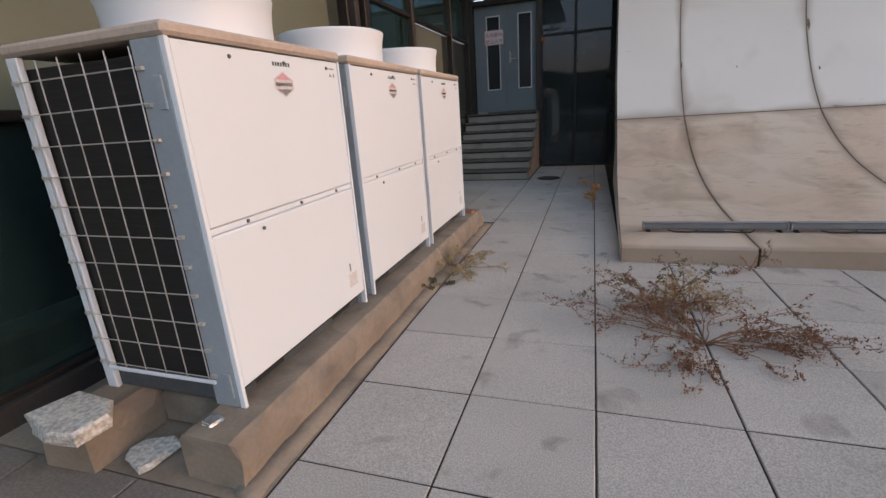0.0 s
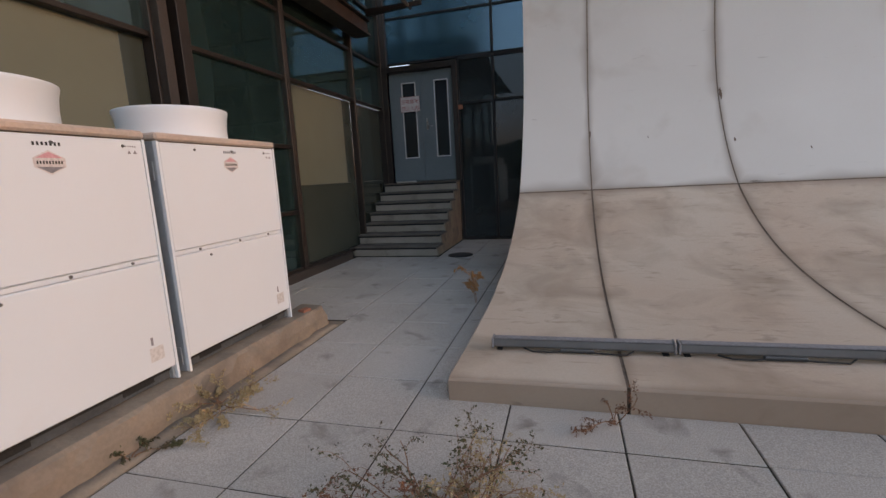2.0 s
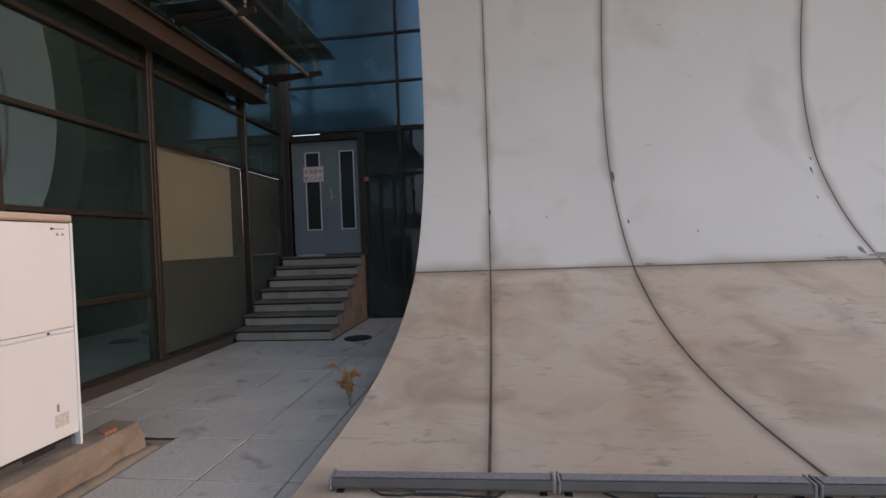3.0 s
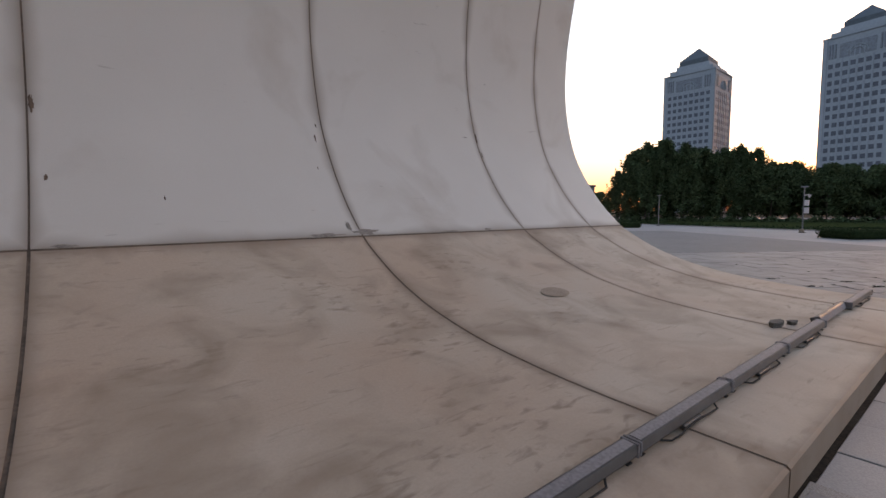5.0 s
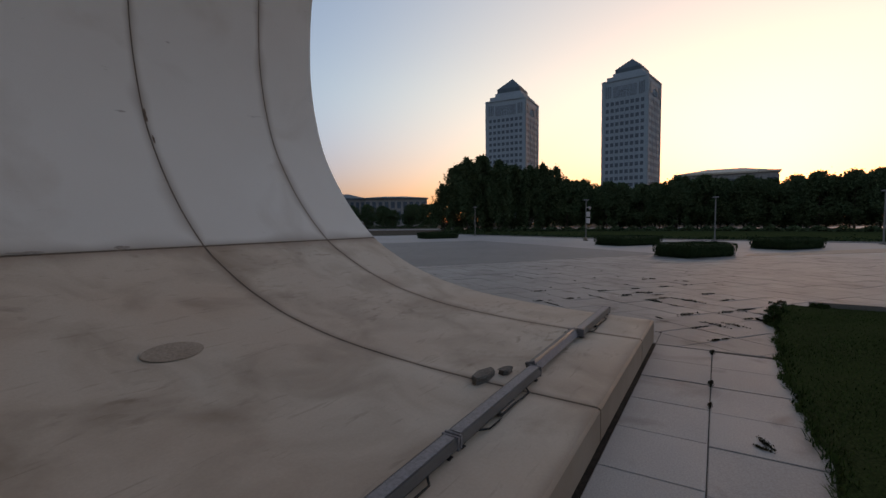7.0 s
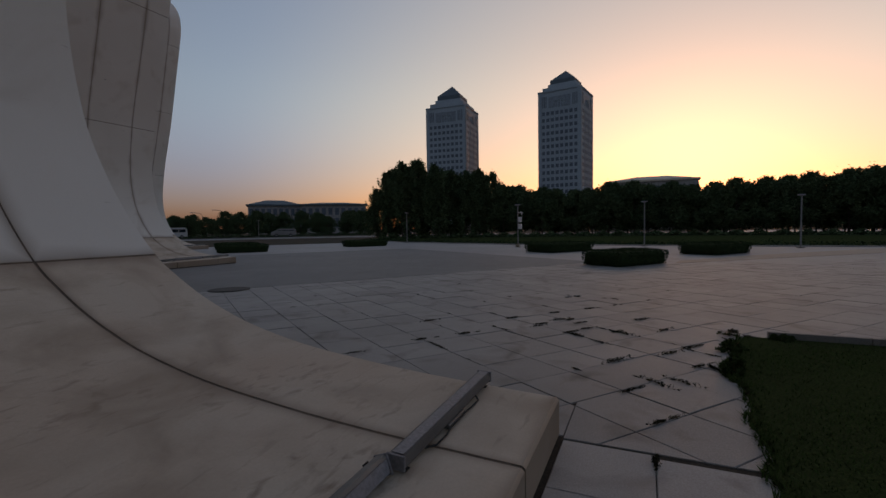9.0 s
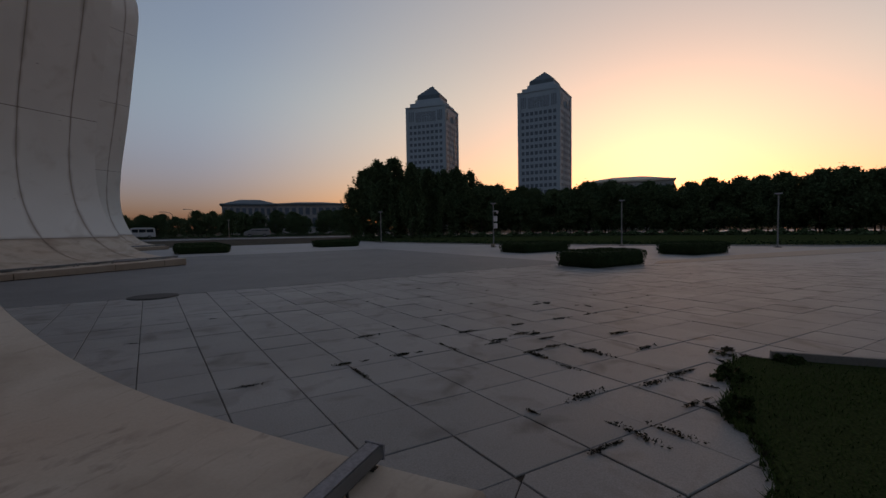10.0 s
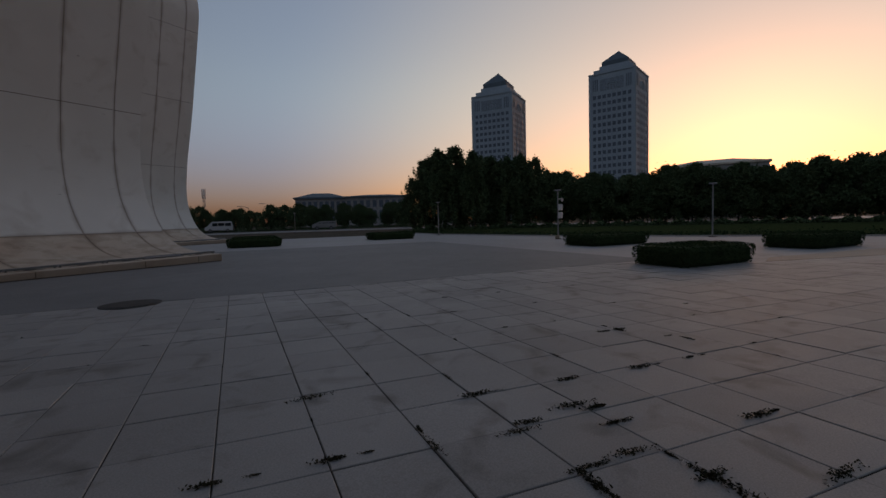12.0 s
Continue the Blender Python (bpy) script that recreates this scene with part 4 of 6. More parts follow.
# ---- strip lights along the ramp ----
def strip_light():
    """A linear wall washer, 1.07 m long, foot at the ramp's surface."""
    li = thing("strip_light", "grey aluminium linear floodlight fixed along the foot of the ramp, unlit", "floodlight", group="strip lights")
    bm = bmesh.new()
    pr = [(-0.045, 0.03), (-0.05, 0.045), (-0.04, 0.09), (0.03, 0.095), (0.045, 0.085), (0.045, 0.035), (0.03, 0.028)]
    a = [bm.verts.new((0.012, y, z)) for y, z in pr]
    b = [bm.verts.new((1.058, y, z)) for y, z in pr]
    for i in range(len(pr)):
        bm.faces.new((a[i], a[(i + 1) % len(pr)], b[(i + 1) % len(pr)], b[i]))
    bm.faces.new(a)
    bm.faces.new(b)
    part("housing", bm, M["alu"], li)
    bm = bmesh.new()
    add_box(bm, 0.02, 1.05, -0.034, 0.026, 0.094, 0.0985, 0.001)
    part("lens_strip", bm, M["grey_print"], li, "dull grey lens")
    for x0 in (0.0, 1.058):
        box("end_cap", x0, x0 + 0.012, -0.052, 0.048, 0.02, 0.098, M["grey_print"], li, bevel=0.003)
    for x0 in (0.03, 1.0):
        bm = bmesh.new()
        add_box(bm, x0, x0 + 0.035, -0.04, 0.04, 0.0, 0.006)
        add_box(bm, x0, x0 + 0.035, -0.006, 0.006, 0.006, 0.03)
        part("bracket", bm, M["iron"], li)
    box("driver", 0.42, 0.62, -0.062, -0.02, 0.004, 0.032, M["alu"], li)
    cu = bpy.data.curves.new("cable", "CURVE")
    cu.dimensions, cu.bevel_depth, cu.bevel_resolution = "3D", 0.006, 1
    for pts in (((0.2, -0.03, 0.02), (0.26, -0.07, 0.012), (0.36, -0.075, 0.012), (0.42, -0.066, 0.016), (0.62, -0.066, 0.016), (0.7, -0.07, 0.012), (0.8, -0.07, 0.01), (0.84, -0.03, 0.02)),):
        sp = cu.splines.new("POLY")
        sp.points.add(len(pts) - 1)
        for q, pt in zip(sp.points, pts):
            q.co = (*pt, 1)
    tmp = new("cable", cu)
    bpy.context.view_layer.update()
    me = bpy.data.meshes.new_from_object(tmp.evaluated_get(bpy.context.evaluated_depsgraph_get()))
    bpy.data.objects.remove(tmp)
    finish("cable", me, M["rubber"], li)
    return li


lamp_1 = strip_light()
rng = random.Random(11)
RAMP_TILT = 2.6
STARTS = [0.418, 1.505, 2.605, 3.705, 4.8, 5.829, 6.875, 7.91, 8.94, 10.03]
for wall_dx, wall_dy in WALL_STEPS:
    for i, (x, x1) in enumerate(zip(STARTS[:-1], STARTS[1:])):
        m = pose(x + wall_dx, 4.6 + wall_dy, 0.182 + ramp_rise(x, 4.6), RAMP_TILT, -0.6, rng.uniform(-0.25, 0.25))
        if i == 7:
            m = pose(x + wall_dx, 4.61 + wall_dy, 0.2 + ramp_rise(x, 4.61), RAMP_TILT + 68, 0, 1.0) @ pose(0, 0.035, -0.045)
        if wall_dx == 0 and i == 0:
            lamp_1.matrix_basis = m
            li = lamp_1
        else:
            li = copy_thing(lamp_1, m)
        li.scale = ((x1 - x - 0.012) / 1.07, 0.85, 0.8)


# ---- hedges, lamps, manholes ----
def leaf_quads(points, size, rng, flat=0.5):
    vs, fs = [], []
    for p in points:
        d = Vector((rng.gauss(0, 1), rng.gauss(0, 1), rng.gauss(0, flat))).normalized()
        e = d.cross(Vector((rng.gauss(0, 1), rng.gauss(0, 1), rng.gauss(0, 1)))).normalized()
        s = size * rng.uniform(0.6, 1.3)
        k = len(vs)
        vs += [p - d * s, p + e * s * 0.5, p + d * s, p - e * s * 0.5]
        fs.append((k, k + 1, k + 2, k + 3))
    return vs, fs


def hedge():
    """A clipped hedge block, 1.5 m by 2.4 m, rounded at the edges."""
    rng = random.Random(21)
    h = thing("hedge", "low clipped dark green hedge block on the plaza", "hedge", group="hedge blocks")
    bm = bmesh.new()
    vs = add_box(bm, -0.7, 0.7, -1.12, 1.12, 0.0, 0.4, 0.08)
    part("core", bm, M["hedge"], h)
    pts = []
    for _ in range(8000):
        a, b = rng.uniform(-0.75, 0.75), rng.uniform(-1.2, 1.2)
        f = rng.random()
        if f < 0.42:
            p = Vector((a, b, 0.44))
        elif f < 0.75:
            p = Vector((rng.choice((-0.75, 0.75)), b, rng.uniform(0.02, 0.44)))
        else:
            p = Vector((a, rng.choice((-1.2, 1.2)), rng.uniform(0.02, 0.44)))
        ex, ey = max(0, abs(p.x) - 0.62), max(0, abs(p.y) - 1.05)
        p.z -= (ex + ey) * 0.35 if p.z > 0.4 else 0
        if ex > 0 and ey > 0:
            k = math.hypot(ex, ey)
            if k > 0.14:
                p.x -= math.copysign(ex * (1 - 0.14 / k), p.x)
                p.y -= math.copysign(ey * (1 - 0.14 / k), p.y)
        if p.z < 0.15:
            p.x *= 0.95
            p.y *= 0.96
        pts.append(p + Vector((rng.gauss(0, 0.015), rng.gauss(0, 0.015), rng.gauss(0, 0.012))))
    vs, fs = leaf_quads(pts, 0.024, rng)
    piece("foliage", vs, fs, M["hedge"], h)
    return h


hedge_1 = hedge()


def hedge_pose(x, y, s=1.0):
    return pose(x, y, 0, 0, 0, 54.65)


HEDGES = [(22.32, 4.28, 0.95), (29.21, 7.43, 1.18), (28.42, 1.17, 1.05), (34.0, 21.5, 1.15), (26.1, 24.4, 1.07), (28.9, 28.0, 1.04)]
hedge_1.matrix_basis = hedge_pose(*HEDGES[0])
hedge_1.scale = (0.95, 0.95, 1)
for x, y, s in HEDGES[1:]:
    copy_thing(hedge_1, hedge_pose(x, y)).scale = (s, s, 1)


def plaza_lamp(extra=False):
    li = thing("street_lamp", "slim grey lamp post with a flat round head" + (" and boxes" if extra else ""), "street lamp", group="plaza lamps")
    bm = bmesh.new()
    add_cyl(bm, (0, 0, 0.02), 0.036, 0.03, 2.38, 12)
    part("pole", bm, M["pole"], li, smooth=False)
    bm = bmesh.new()
    add_cyl(bm, (0, 0, 0), 0.16, 0.16, 0.03, 16)
    part("base_plate", bm, M["iron"], li)
    bm = bmesh.new()
    add_cyl(bm, (0, 0, 2.4), 0.04, 0.11, 0.04, 20)
    add_cyl(bm, (0, 0, 2.44), 0.17, 0.15, 0.05, 20)
    part("head", bm, M["grey_print"], li)
    if extra:
        bm = bmesh.new()
        add_box(bm, -0.2, -0.04, -0.1, 0.1, 0.03, 0.2, 0.01)
        part("ground_box", bm, M["concrete"], li)
        bm = bmesh.new()
        rod(bm, (0, 0, 2.0), (-0.1, -0.25, 2.05), 0.02, 8)
        add_cyl(bm, (-0.1, -0.25, 1.86), 0.02, 0.09, 0.16, 12)
        part("dome_camera", bm, M["sign"], li)
        for z in (1.05, 1.45):
            bm = bmesh.new()
            add_box(bm, -0.12, 0.08, -0.22, -0.05, z, z + 0.3, 0.01)
            part("switch_box", bm, M["sign"], li)
    return li


lamp_2 = plaza_lamp()
LAMPS = [(40.1, 21.5), (34.95, 3.76), (33.5, -2.9), (50.0, 48.0)]
lamp_2.matrix_basis = pose(*LAMPS[0], 0)
for x, y in LAMPS[1:]:
    copy_thing(lamp_2, pose(x, y, 0))
lamp_3 = plaza_lamp(True)
lamp_3.matrix_basis = pose(33.4, 10.5, 0)


def manhole(x, y, r):
    ob = thing("manhole_cover", "round dark cast-iron manhole cover set in the paving", "manhole cover", (x, y, 0))
    bm = bmesh.new()
    add_cyl(bm, (0, 0, -0.02), r, r, 0.028, 32)
    part("frame", bm, M["iron"], ob)
    bm = bmesh.new()
    add_cyl(bm, (0, 0, 0.0), r * 0.88, r * 0.87, 0.014, 32)
    part("lid", bm, M["iron"], ob)


dome = thing("dome_camera", "white dome camera on a short arm on the curved wall", "camera")
bm = bmesh.new()
rod(bm, (9.99, 9.2, 3.62), (10.17, 9.2, 3.62), 0.022, 8)
add_box(bm, 9.995, 10.015, 9.14, 9.26, 3.55, 3.69)
part("arm", bm, M["sign"], dome)
bm = bmesh.new()
add_cyl(bm, (10.17, 9.2, 3.5), 0.075, 0.055, 0.13, 16)
part("housing", bm, M["sign"], dome, smooth=False)
bm = bmesh.new()
bmesh.ops.create_uvsphere(bm, u_segments=16, v_segments=8, radius=0.062, matrix=Matrix.Translation((10.17, 9.2, 3.49)))
part("dome", bm, M["car_glass"], dome, "dark glass dome", True)
manhole(14.05, 11.44, 0.4)
manhole(11.04, 12.5, 0.35)
manhole(-0.75, 8.75, 0.2)


# ---- trees ----
def tree(seed, height, crown_r, crown_low, leaves, leaf_size, pointed, label):
    rng = random.Random(seed)
    t = thing("tree", label, "tree", group="trees round the plaza")
    bm = bmesh.new()
    add_cyl(bm, (0, 0, -0.05), 0.11, 0.07, crown_low + 0.05, 8)
    rod(bm, (0, 0, crown_low), (rng.uniform(-0.1, 0.1), rng.uniform(-0.1, 0.1), height * 0.85), 0.07, 6, 0.015)
    tips = []
    for i in range(11):
        z = crown_low * 0.8 + (height - crown_low) * 0.6 * i / 11
        a = i * 2.4 + rng.uniform(-0.4, 0.4)
        reach = crown_r * (0.85 - 0.4 * i / 11)
        tip = (reach * math.cos(a), reach * math.sin(a), z + reach * (0.9 if pointed else 0.5))
        rod(bm, (0, 0, z), tip, 0.035, 5, 0.008)
        tips.append(Vector(tip))
    part("trunk", bm, M["bark"], t)
    clumps = []
    for i in range(120):
        f = rng.random() ** 0.8
        z = crown_low + (height - crown_low) * f
        prof = (math.sin(math.pi * min(1, f * 0.9 + 0.12)) ** 0.7) if not pointed else (1 - f) ** 0.55 * min(1, f * 5 + 0.5)
        a, r = rng.uniform(0, 6.283), crown_r * prof * math.sqrt(rng.uniform(0.15, 1.0))
        clumps.append((Vector((r * math.cos(a), r * math.sin(a), z)), rng.uniform(0.25, 0.6) * (0.6 if f > 0.85 else 1)))
    for q in range(6):
        clumps.append((Vector((rng.uniform(-0.5, 0.5) * crown_r * 0.6, rng.uniform(-0.5, 0.5) * crown_r * 0.6, height * rng.uniform(0.93, 1.02))), 0.16))
    pts = []
    for _ in range(leaves):
        c, r = rng.choice(clumps)
        k = 0.42 if pointed else 0.55
        pts.append(c + Vector((rng.gauss(0, r * k), rng.gauss(0, r * k), rng.gauss(0, r * (1.0 if pointed else 0.6)))))
    for q in range(26):
        a, rr = rng.uniform(0, 6.283), crown_r * rng.uniform(0.1, 0.85)
        zt = height * (1.0 - (rr / crown_r) ** 2 * (0.4 if pointed else 0.28))
        for i in range(26):
            pts.append(Vector((rr * math.cos(a) + rng.gauss(0, 0.07), rr * math.sin(a) + rng.gauss(0, 0.07), zt - 0.5 + rng.uniform(0, 0.85))))
    vs, fs = leaf_quads(pts, leaf_size, rng)
    piece("crown", vs, fs, M["leaf"], t)
    return t


TREES = [tree(1, 8.6, 2.5, 0.7, 15000, 0.125, True, "tall dense dark green tree at the plaza's edge"),
         tree(2, 7.8, 2.6, 0.6, 15000, 0.125, True, "dense dark green tree at the plaza's edge"),
         tree(3, 6.0, 2.5, 0.9, 13000, 0.12, False, "rounded dark green tree in the row beyond the plaza"),
         tree(4, 5.4, 2.4, 0.8, 13000, 0.12, False, "low spreading dark green tree in the row beyond the plaza")]
used = set()


def plant(kind, x, y, turn, s):
    m = pose(x, y, -0.035, 0, 0, turn)
    if kind not in used:
        used.add(kind)
        TREES[kind].scale = (s, s, s)
        TREES[kind].matrix_basis = m @ Matrix.Diagonal((s, s, s, 1))
        return
    ob = copy_thing(TREES[kind], m)
    ob.scale = (s, s, s)


def polar(az, dist):
    az += 0.4
    return 9.6 + dist * math.cos(radians(az)), 3.7 + dist * math.sin(radians(az))


rng = random.Random(5)
for az, dist, kind, s in ((33.0, 55, 1, 0.74), (31.6, 54, 0, 0.92), (29.9, 53, 1, 1.1), (27.9, 54, 0, 1.08), (25.6, 53, 1, 1.06), (23.6, 55, 0, 0.95), (21.6, 54, 1, 0.98),
                          (19.8, 55, 0, 0.95), (18.2, 56, 1, 0.98), (30.6, 60, 0, 1.05), (26.2, 61, 1, 1.0), (22.4, 61, 0, 0.95), (28.2, 58, 1, 1.0), (24.4, 58, 0, 1.0), (20.6, 59, 1, 1.0)):
    plant(kind, *polar(az, dist), rng.uniform(0, 360), s)
az = 16.6
# the row runs on unseen behind, added to darken sky reflections in the glass
while az > -175:
    for d, k in ((56, 2), (61, 3), (66, 2)):
        x, y = polar(az + rng.uniform(-0.5, 0.5), d + rng.uniform(-1.5, 1.5))
        plant(k if rng.random() < 0.7 else 5 - k, x, y, rng.uniform(0, 360), rng.uniform(0.82, 1.06) * (d / 58) ** 0.6)
    az -= 2.2 if az > -40 else 3.4
az = 33.5
while az < 66:
    for d, k in ((96, 3), (108, 2)):
        x, y = polar(az + rng.uniform(-0.7, 0.7), d + rng.uniform(-4, 4))
        plant(k, x, y, rng.uniform(0, 360), rng.uniform(0.6, 0.95))
    az += 1.7


# low hedge line and street beyond the plaza
def bank(name, az0, az1, dist, height, label):
    rng = random.Random(int(dist))
    pts = []
    for _ in range(int((az1 - az0) * 190)):
        a = rng.uniform(az0, az1)
        x, y = polar(a, dist + rng.gauss(0, 0.5))
        pts.append(Vector((x, y, rng.uniform(-0.03, height) * (0.7 + 0.3 * math.sin(a * 3.1)))))
    vs, fs = leaf_quads(pts, 0.15, rng)
    return tagged(piece(name, vs, fs, M["leaf"]), label, "shrubs", kind="stuff")


verge = [(36, -45), (34.3, -20), (34.6, -5), (35.6, 5), (36.8, 12), (41.2, 22.5), (47.5, 31)] + [polar(a, 67.6) for a in range(28, -61, -4)]
tagged(prism("verge", verge, -0.03, 0.012, M["turf"]), "dark planted ground beyond the plaza's far kerb", "ground", kind="structure")
vk = tagged(new("plaza_kerb"), "pale stone kerb along the plaza's far side", "kerb", kind="structure")
for (x0, y0), (x1, y1) in zip(verge[:6], verge[1:7]):
    bm = bmesh.new()
    ln = math.hypot(x1 - x0, y1 - y0)
    add_box(bm, 0, ln - 0.01, -0.08, 0.08, -0.03, 0.06, 0.01, rot=pose(x0, y0, 0, 0, 0, math.degrees(math.atan2(y1 - y0, x1 - x0))))
    part("kerb_stone", bm, M["plaza"], vk)
edge_pts = []
rb = random.Random(91)
for (x0, y0), (x1, y1) in zip(verge[:6], verge[1:7]):
    for _ in range(int(math.hypot(x1 - x0, y1 - y0) * 150)):
        t, d = rb.random(), rb.expovariate(0.6) + 0.25
        edge_pts.append(Vector((x0 + (x1 - x0) * t + d, y0 + (y1 - y0) * t, rb.uniform(0.0, 0.16 + 0.06 * math.sin(3 * (x0 + (y0 + (y1 - y0) * t)))))))
vs, fs = leaf_quads(edge_pts, 0.07, rb)
tagged(piece("verge_shrubs", vs, fs, M["hedge"]), "low dark shrubs planted along the plaza's far kerb", "shrubs", kind="stuff")
bank("shrub_bank", -62, 33, 52, 0.55, "dark shrubs under the trees at the plaza's edge")
bank("far_shrubs", 33, 66, 92, 0.7, "low shrubs beyond the plaza")
road = [polar(a, 72) for a in range(-70, 81, 5)] + [polar(a, 88) for a in range(80, -71, -5)]
tagged(prism("road", road, -0.034, -0.02, M["asphalt"]), "grey asphalt road behind the trees", "road", kind="structure")
walk_strip = [polar(a, 68) for a in range(-70, 81, 5)] + [polar(a, 71.8) for a in range(80, -71, -5)]
tagged(prism("pavement", walk_strip, -0.03, 0.05, M["plaza"]), "pale pavement along the road", "pavement", kind="structure")


# ---- buildings ----
window_mesh = {}


def tower(at_az, dist, width, shoulder, apex, turn, floors):
    """A square stone office tower with window bays, an attic storey, setbacks and a pyramid roof."""
    x, y = polar(at_az, dist)
    tw = thing("office_tower", "tall stone office tower with a blue-grey pyramid roof", "tower", (x, y, 0), turn, "office towers")
    w = width / 2
    bm = bmesh.new()
    add_box(bm, -w, w, -w, w, -0.1, shoulder)
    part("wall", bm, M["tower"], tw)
    for k in range(4):
        r = pose(0, 0, 0, 0, 0, 90 * k)
        for sx in (-1, 1):
            bm = bmesh.new()
            add_box(bm, sx * w - 1.5 * (sx + 1) / 2 - 0.35 * (1 - sx) / 2 + (0 if sx > 0 else 0), sx * w + 0.35 * (1 + sx) / 2 + 1.5 * (1 - sx) / 2, -w - 0.35, -w, 0, shoulder - 0.5, rot=r)
            part("corner_pier", bm, M["tower"], tw)
        pitch = (shoulder * 0.86) / floors
        cols = [-0.55, -0.33, -0.11, 0.11, 0.33, 0.55]
        for c in cols + [-0.77, 0.77]:
            half, out = (0.98, 0.06) if abs(c) < 0.7 else (0.9, 0.06)
            key = (half, round(pitch, 3))
            for f in range(floors):
                if key not in window_mesh:
                    bm = bmesh.new()
                    add_box(bm, -half, half, 0, 0.03, 1.0, pitch - 0.85)
                    me = bpy.data.meshes.new("window")
                    bm.to_mesh(me)
                    bm.free()
                    me.materials.append(M["tower_glass"])
                    window_mesh[key] = me
                win = new("window", window_mesh[key])
                win.parent = tw
                win.matrix_basis = r @ pose(c * w, -w - out, f * pitch)
        for c0, c1 in zip(cols[:-1], cols[1:]):
            m = (c0 + c1) / 2 * w
            bm = bmesh.new()
            add_box(bm, m - 0.28, m + 0.28, -w - 0.22, -w, 0, shoulder * 0.86, rot=r)
            part("pilaster", bm, M["tower"], tw)
        bm = bmesh.new()
        add_box(bm, -w * 0.52, w * 0.52, -w - 0.08, -w - 0.04, shoulder * 0.875, shoulder * 0.955, rot=r)
        part("attic_window", bm, M["tower_attic"], tw)
        for sx in (-0.82, -0.73, -0.64, 0.64, 0.73, 0.82):
            bm = bmesh.new()
            add_box(bm, sx * w - 0.3, sx * w + 0.3, -w - 0.42, -w, shoulder * 0.88, shoulder * 0.96, rot=r)
            part("slot_window", bm, M["tower_attic"], tw)
        bm = bmesh.new()
        for i in range(9):
            a0 = math.pi * i / 9
            a1 = math.pi * (i + 1) / 9
            for rad in (0.3 * w, 0.2 * w):
                rod(bm, (rad * math.cos(a0), -w - 0.2, shoulder * 0.885 + rad * math.sin(a0)), (rad * math.cos(a1), -w - 0.2, shoulder * 0.885 + rad * math.sin(a1)), 0.3, 4)
        for c in (-0.2, -0.07, 0.07, 0.2):
            add_box(bm, c * w - 0.2, c * w + 0.2, -w - 0.3, -w - 0.1, shoulder * 0.875, shoulder * 0.925)
        bmesh.ops.transform(bm, matrix=r, verts=bm.verts)
        part("arch", bm, M["tower"], tw)
    bm = bmesh.new()
    add_box(bm, -w - 0.5, w + 0.5, -w - 0.5, w + 0.5, shoulder - 0.7, shoulder)
    part("cornice", bm, M["tower"], tw)
    rise = apex - shoulder
    bm = bmesh.new()
    add_box(bm, -w * 0.86, w * 0.86, -w * 0.86, w * 0.86, shoulder, shoulder + rise * 0.17)
    part("setback", bm, M["tower"], tw)
    bm = bmesh.new()
    add_box(bm, -w * 0.66, w * 0.66, -w * 0.66, w * 0.66, shoulder + rise * 0.17, shoulder + rise * 0.34)
    part("setback", bm, M["tower"], tw)
    bm = bmesh.new()
    b = w * 0.58
    base = [bm.verts.new((sx * b, sy * b, shoulder + rise * 0.34)) for sx, sy in ((-1, -1), (1, -1), (1, 1), (-1, 1))]
    mid = [bm.verts.new((q.co.x, q.co.y, shoulder + rise * 0.52)) for q in base]
    top = bm.verts.new((0, 0, apex))
    for i in range(4):
        j = (i + 1) % 4
        bm.faces.new((base[i], base[j], mid[j], mid[i]))
        bm.faces.new((mid[i], mid[j], top))
    bm.faces.new(base[::-1])
    part("roof", bm, M["roof"], tw)
    return tw


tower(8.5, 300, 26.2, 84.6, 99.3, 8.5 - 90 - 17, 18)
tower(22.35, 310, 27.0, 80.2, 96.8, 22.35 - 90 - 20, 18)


def hall(at_az, dist, length, depth, height, turn, label, bays, gable, roof="roof"):
    x, y = polar(at_az, dist)
    hl = thing("hall_building", label, "building", (x, y, 0), turn)
    bm = bmesh.new()
    add_box(bm, -length / 2, length / 2, -depth / 2, depth / 2, -0.1, height)
    part("wall", bm, M["hall"], hl)
    bm = bmesh.new()
    add_box(bm, -length / 2 - 0.6, length / 2 + 0.6, -depth / 2 - 0.6, depth / 2 + 0.6, height, height + 0.5)
    v = [bm.verts.new(p) for p in ((-length / 2, -depth / 2, height + 0.5), (length / 2, -depth / 2, height + 0.5), (length / 2, depth / 2, height + 0.5), (-length / 2, depth / 2, height + 0.5),
                                   (-length * 0.18, 0, height + gable), (length * 0.18, 0, height + gable))]
    for f in ((0, 1, 5, 4), (1, 2, 5), (2, 3, 4, 5), (3, 0, 4)):
        bm.faces.new([v[i] for i in f])
    part("roof", bm, M[roof], hl)
    for b in range(bays):
        c = -length / 2 + length * (b + 0.5) / bays
        bw = length / bays * 0.3
        win = box("window", c - bw, c + bw, -depth / 2 - 0.05, -depth / 2 - 0.02, height * 0.2, height * 0.55, M["tower_glass"], hl, bevel=0)
        box("window", c - bw, c + bw, -depth / 2 - 0.05, -depth / 2 - 0.02, height * 0.66, height * 0.9, M["tower_glass"], hl, bevel=0)
        box("pilaster", c + bw * 1.3, c + bw * 1.9, -depth / 2 - 0.3, -depth / 2, 0, height * 0.95, M["hall"], hl, bevel=0)
    return hl


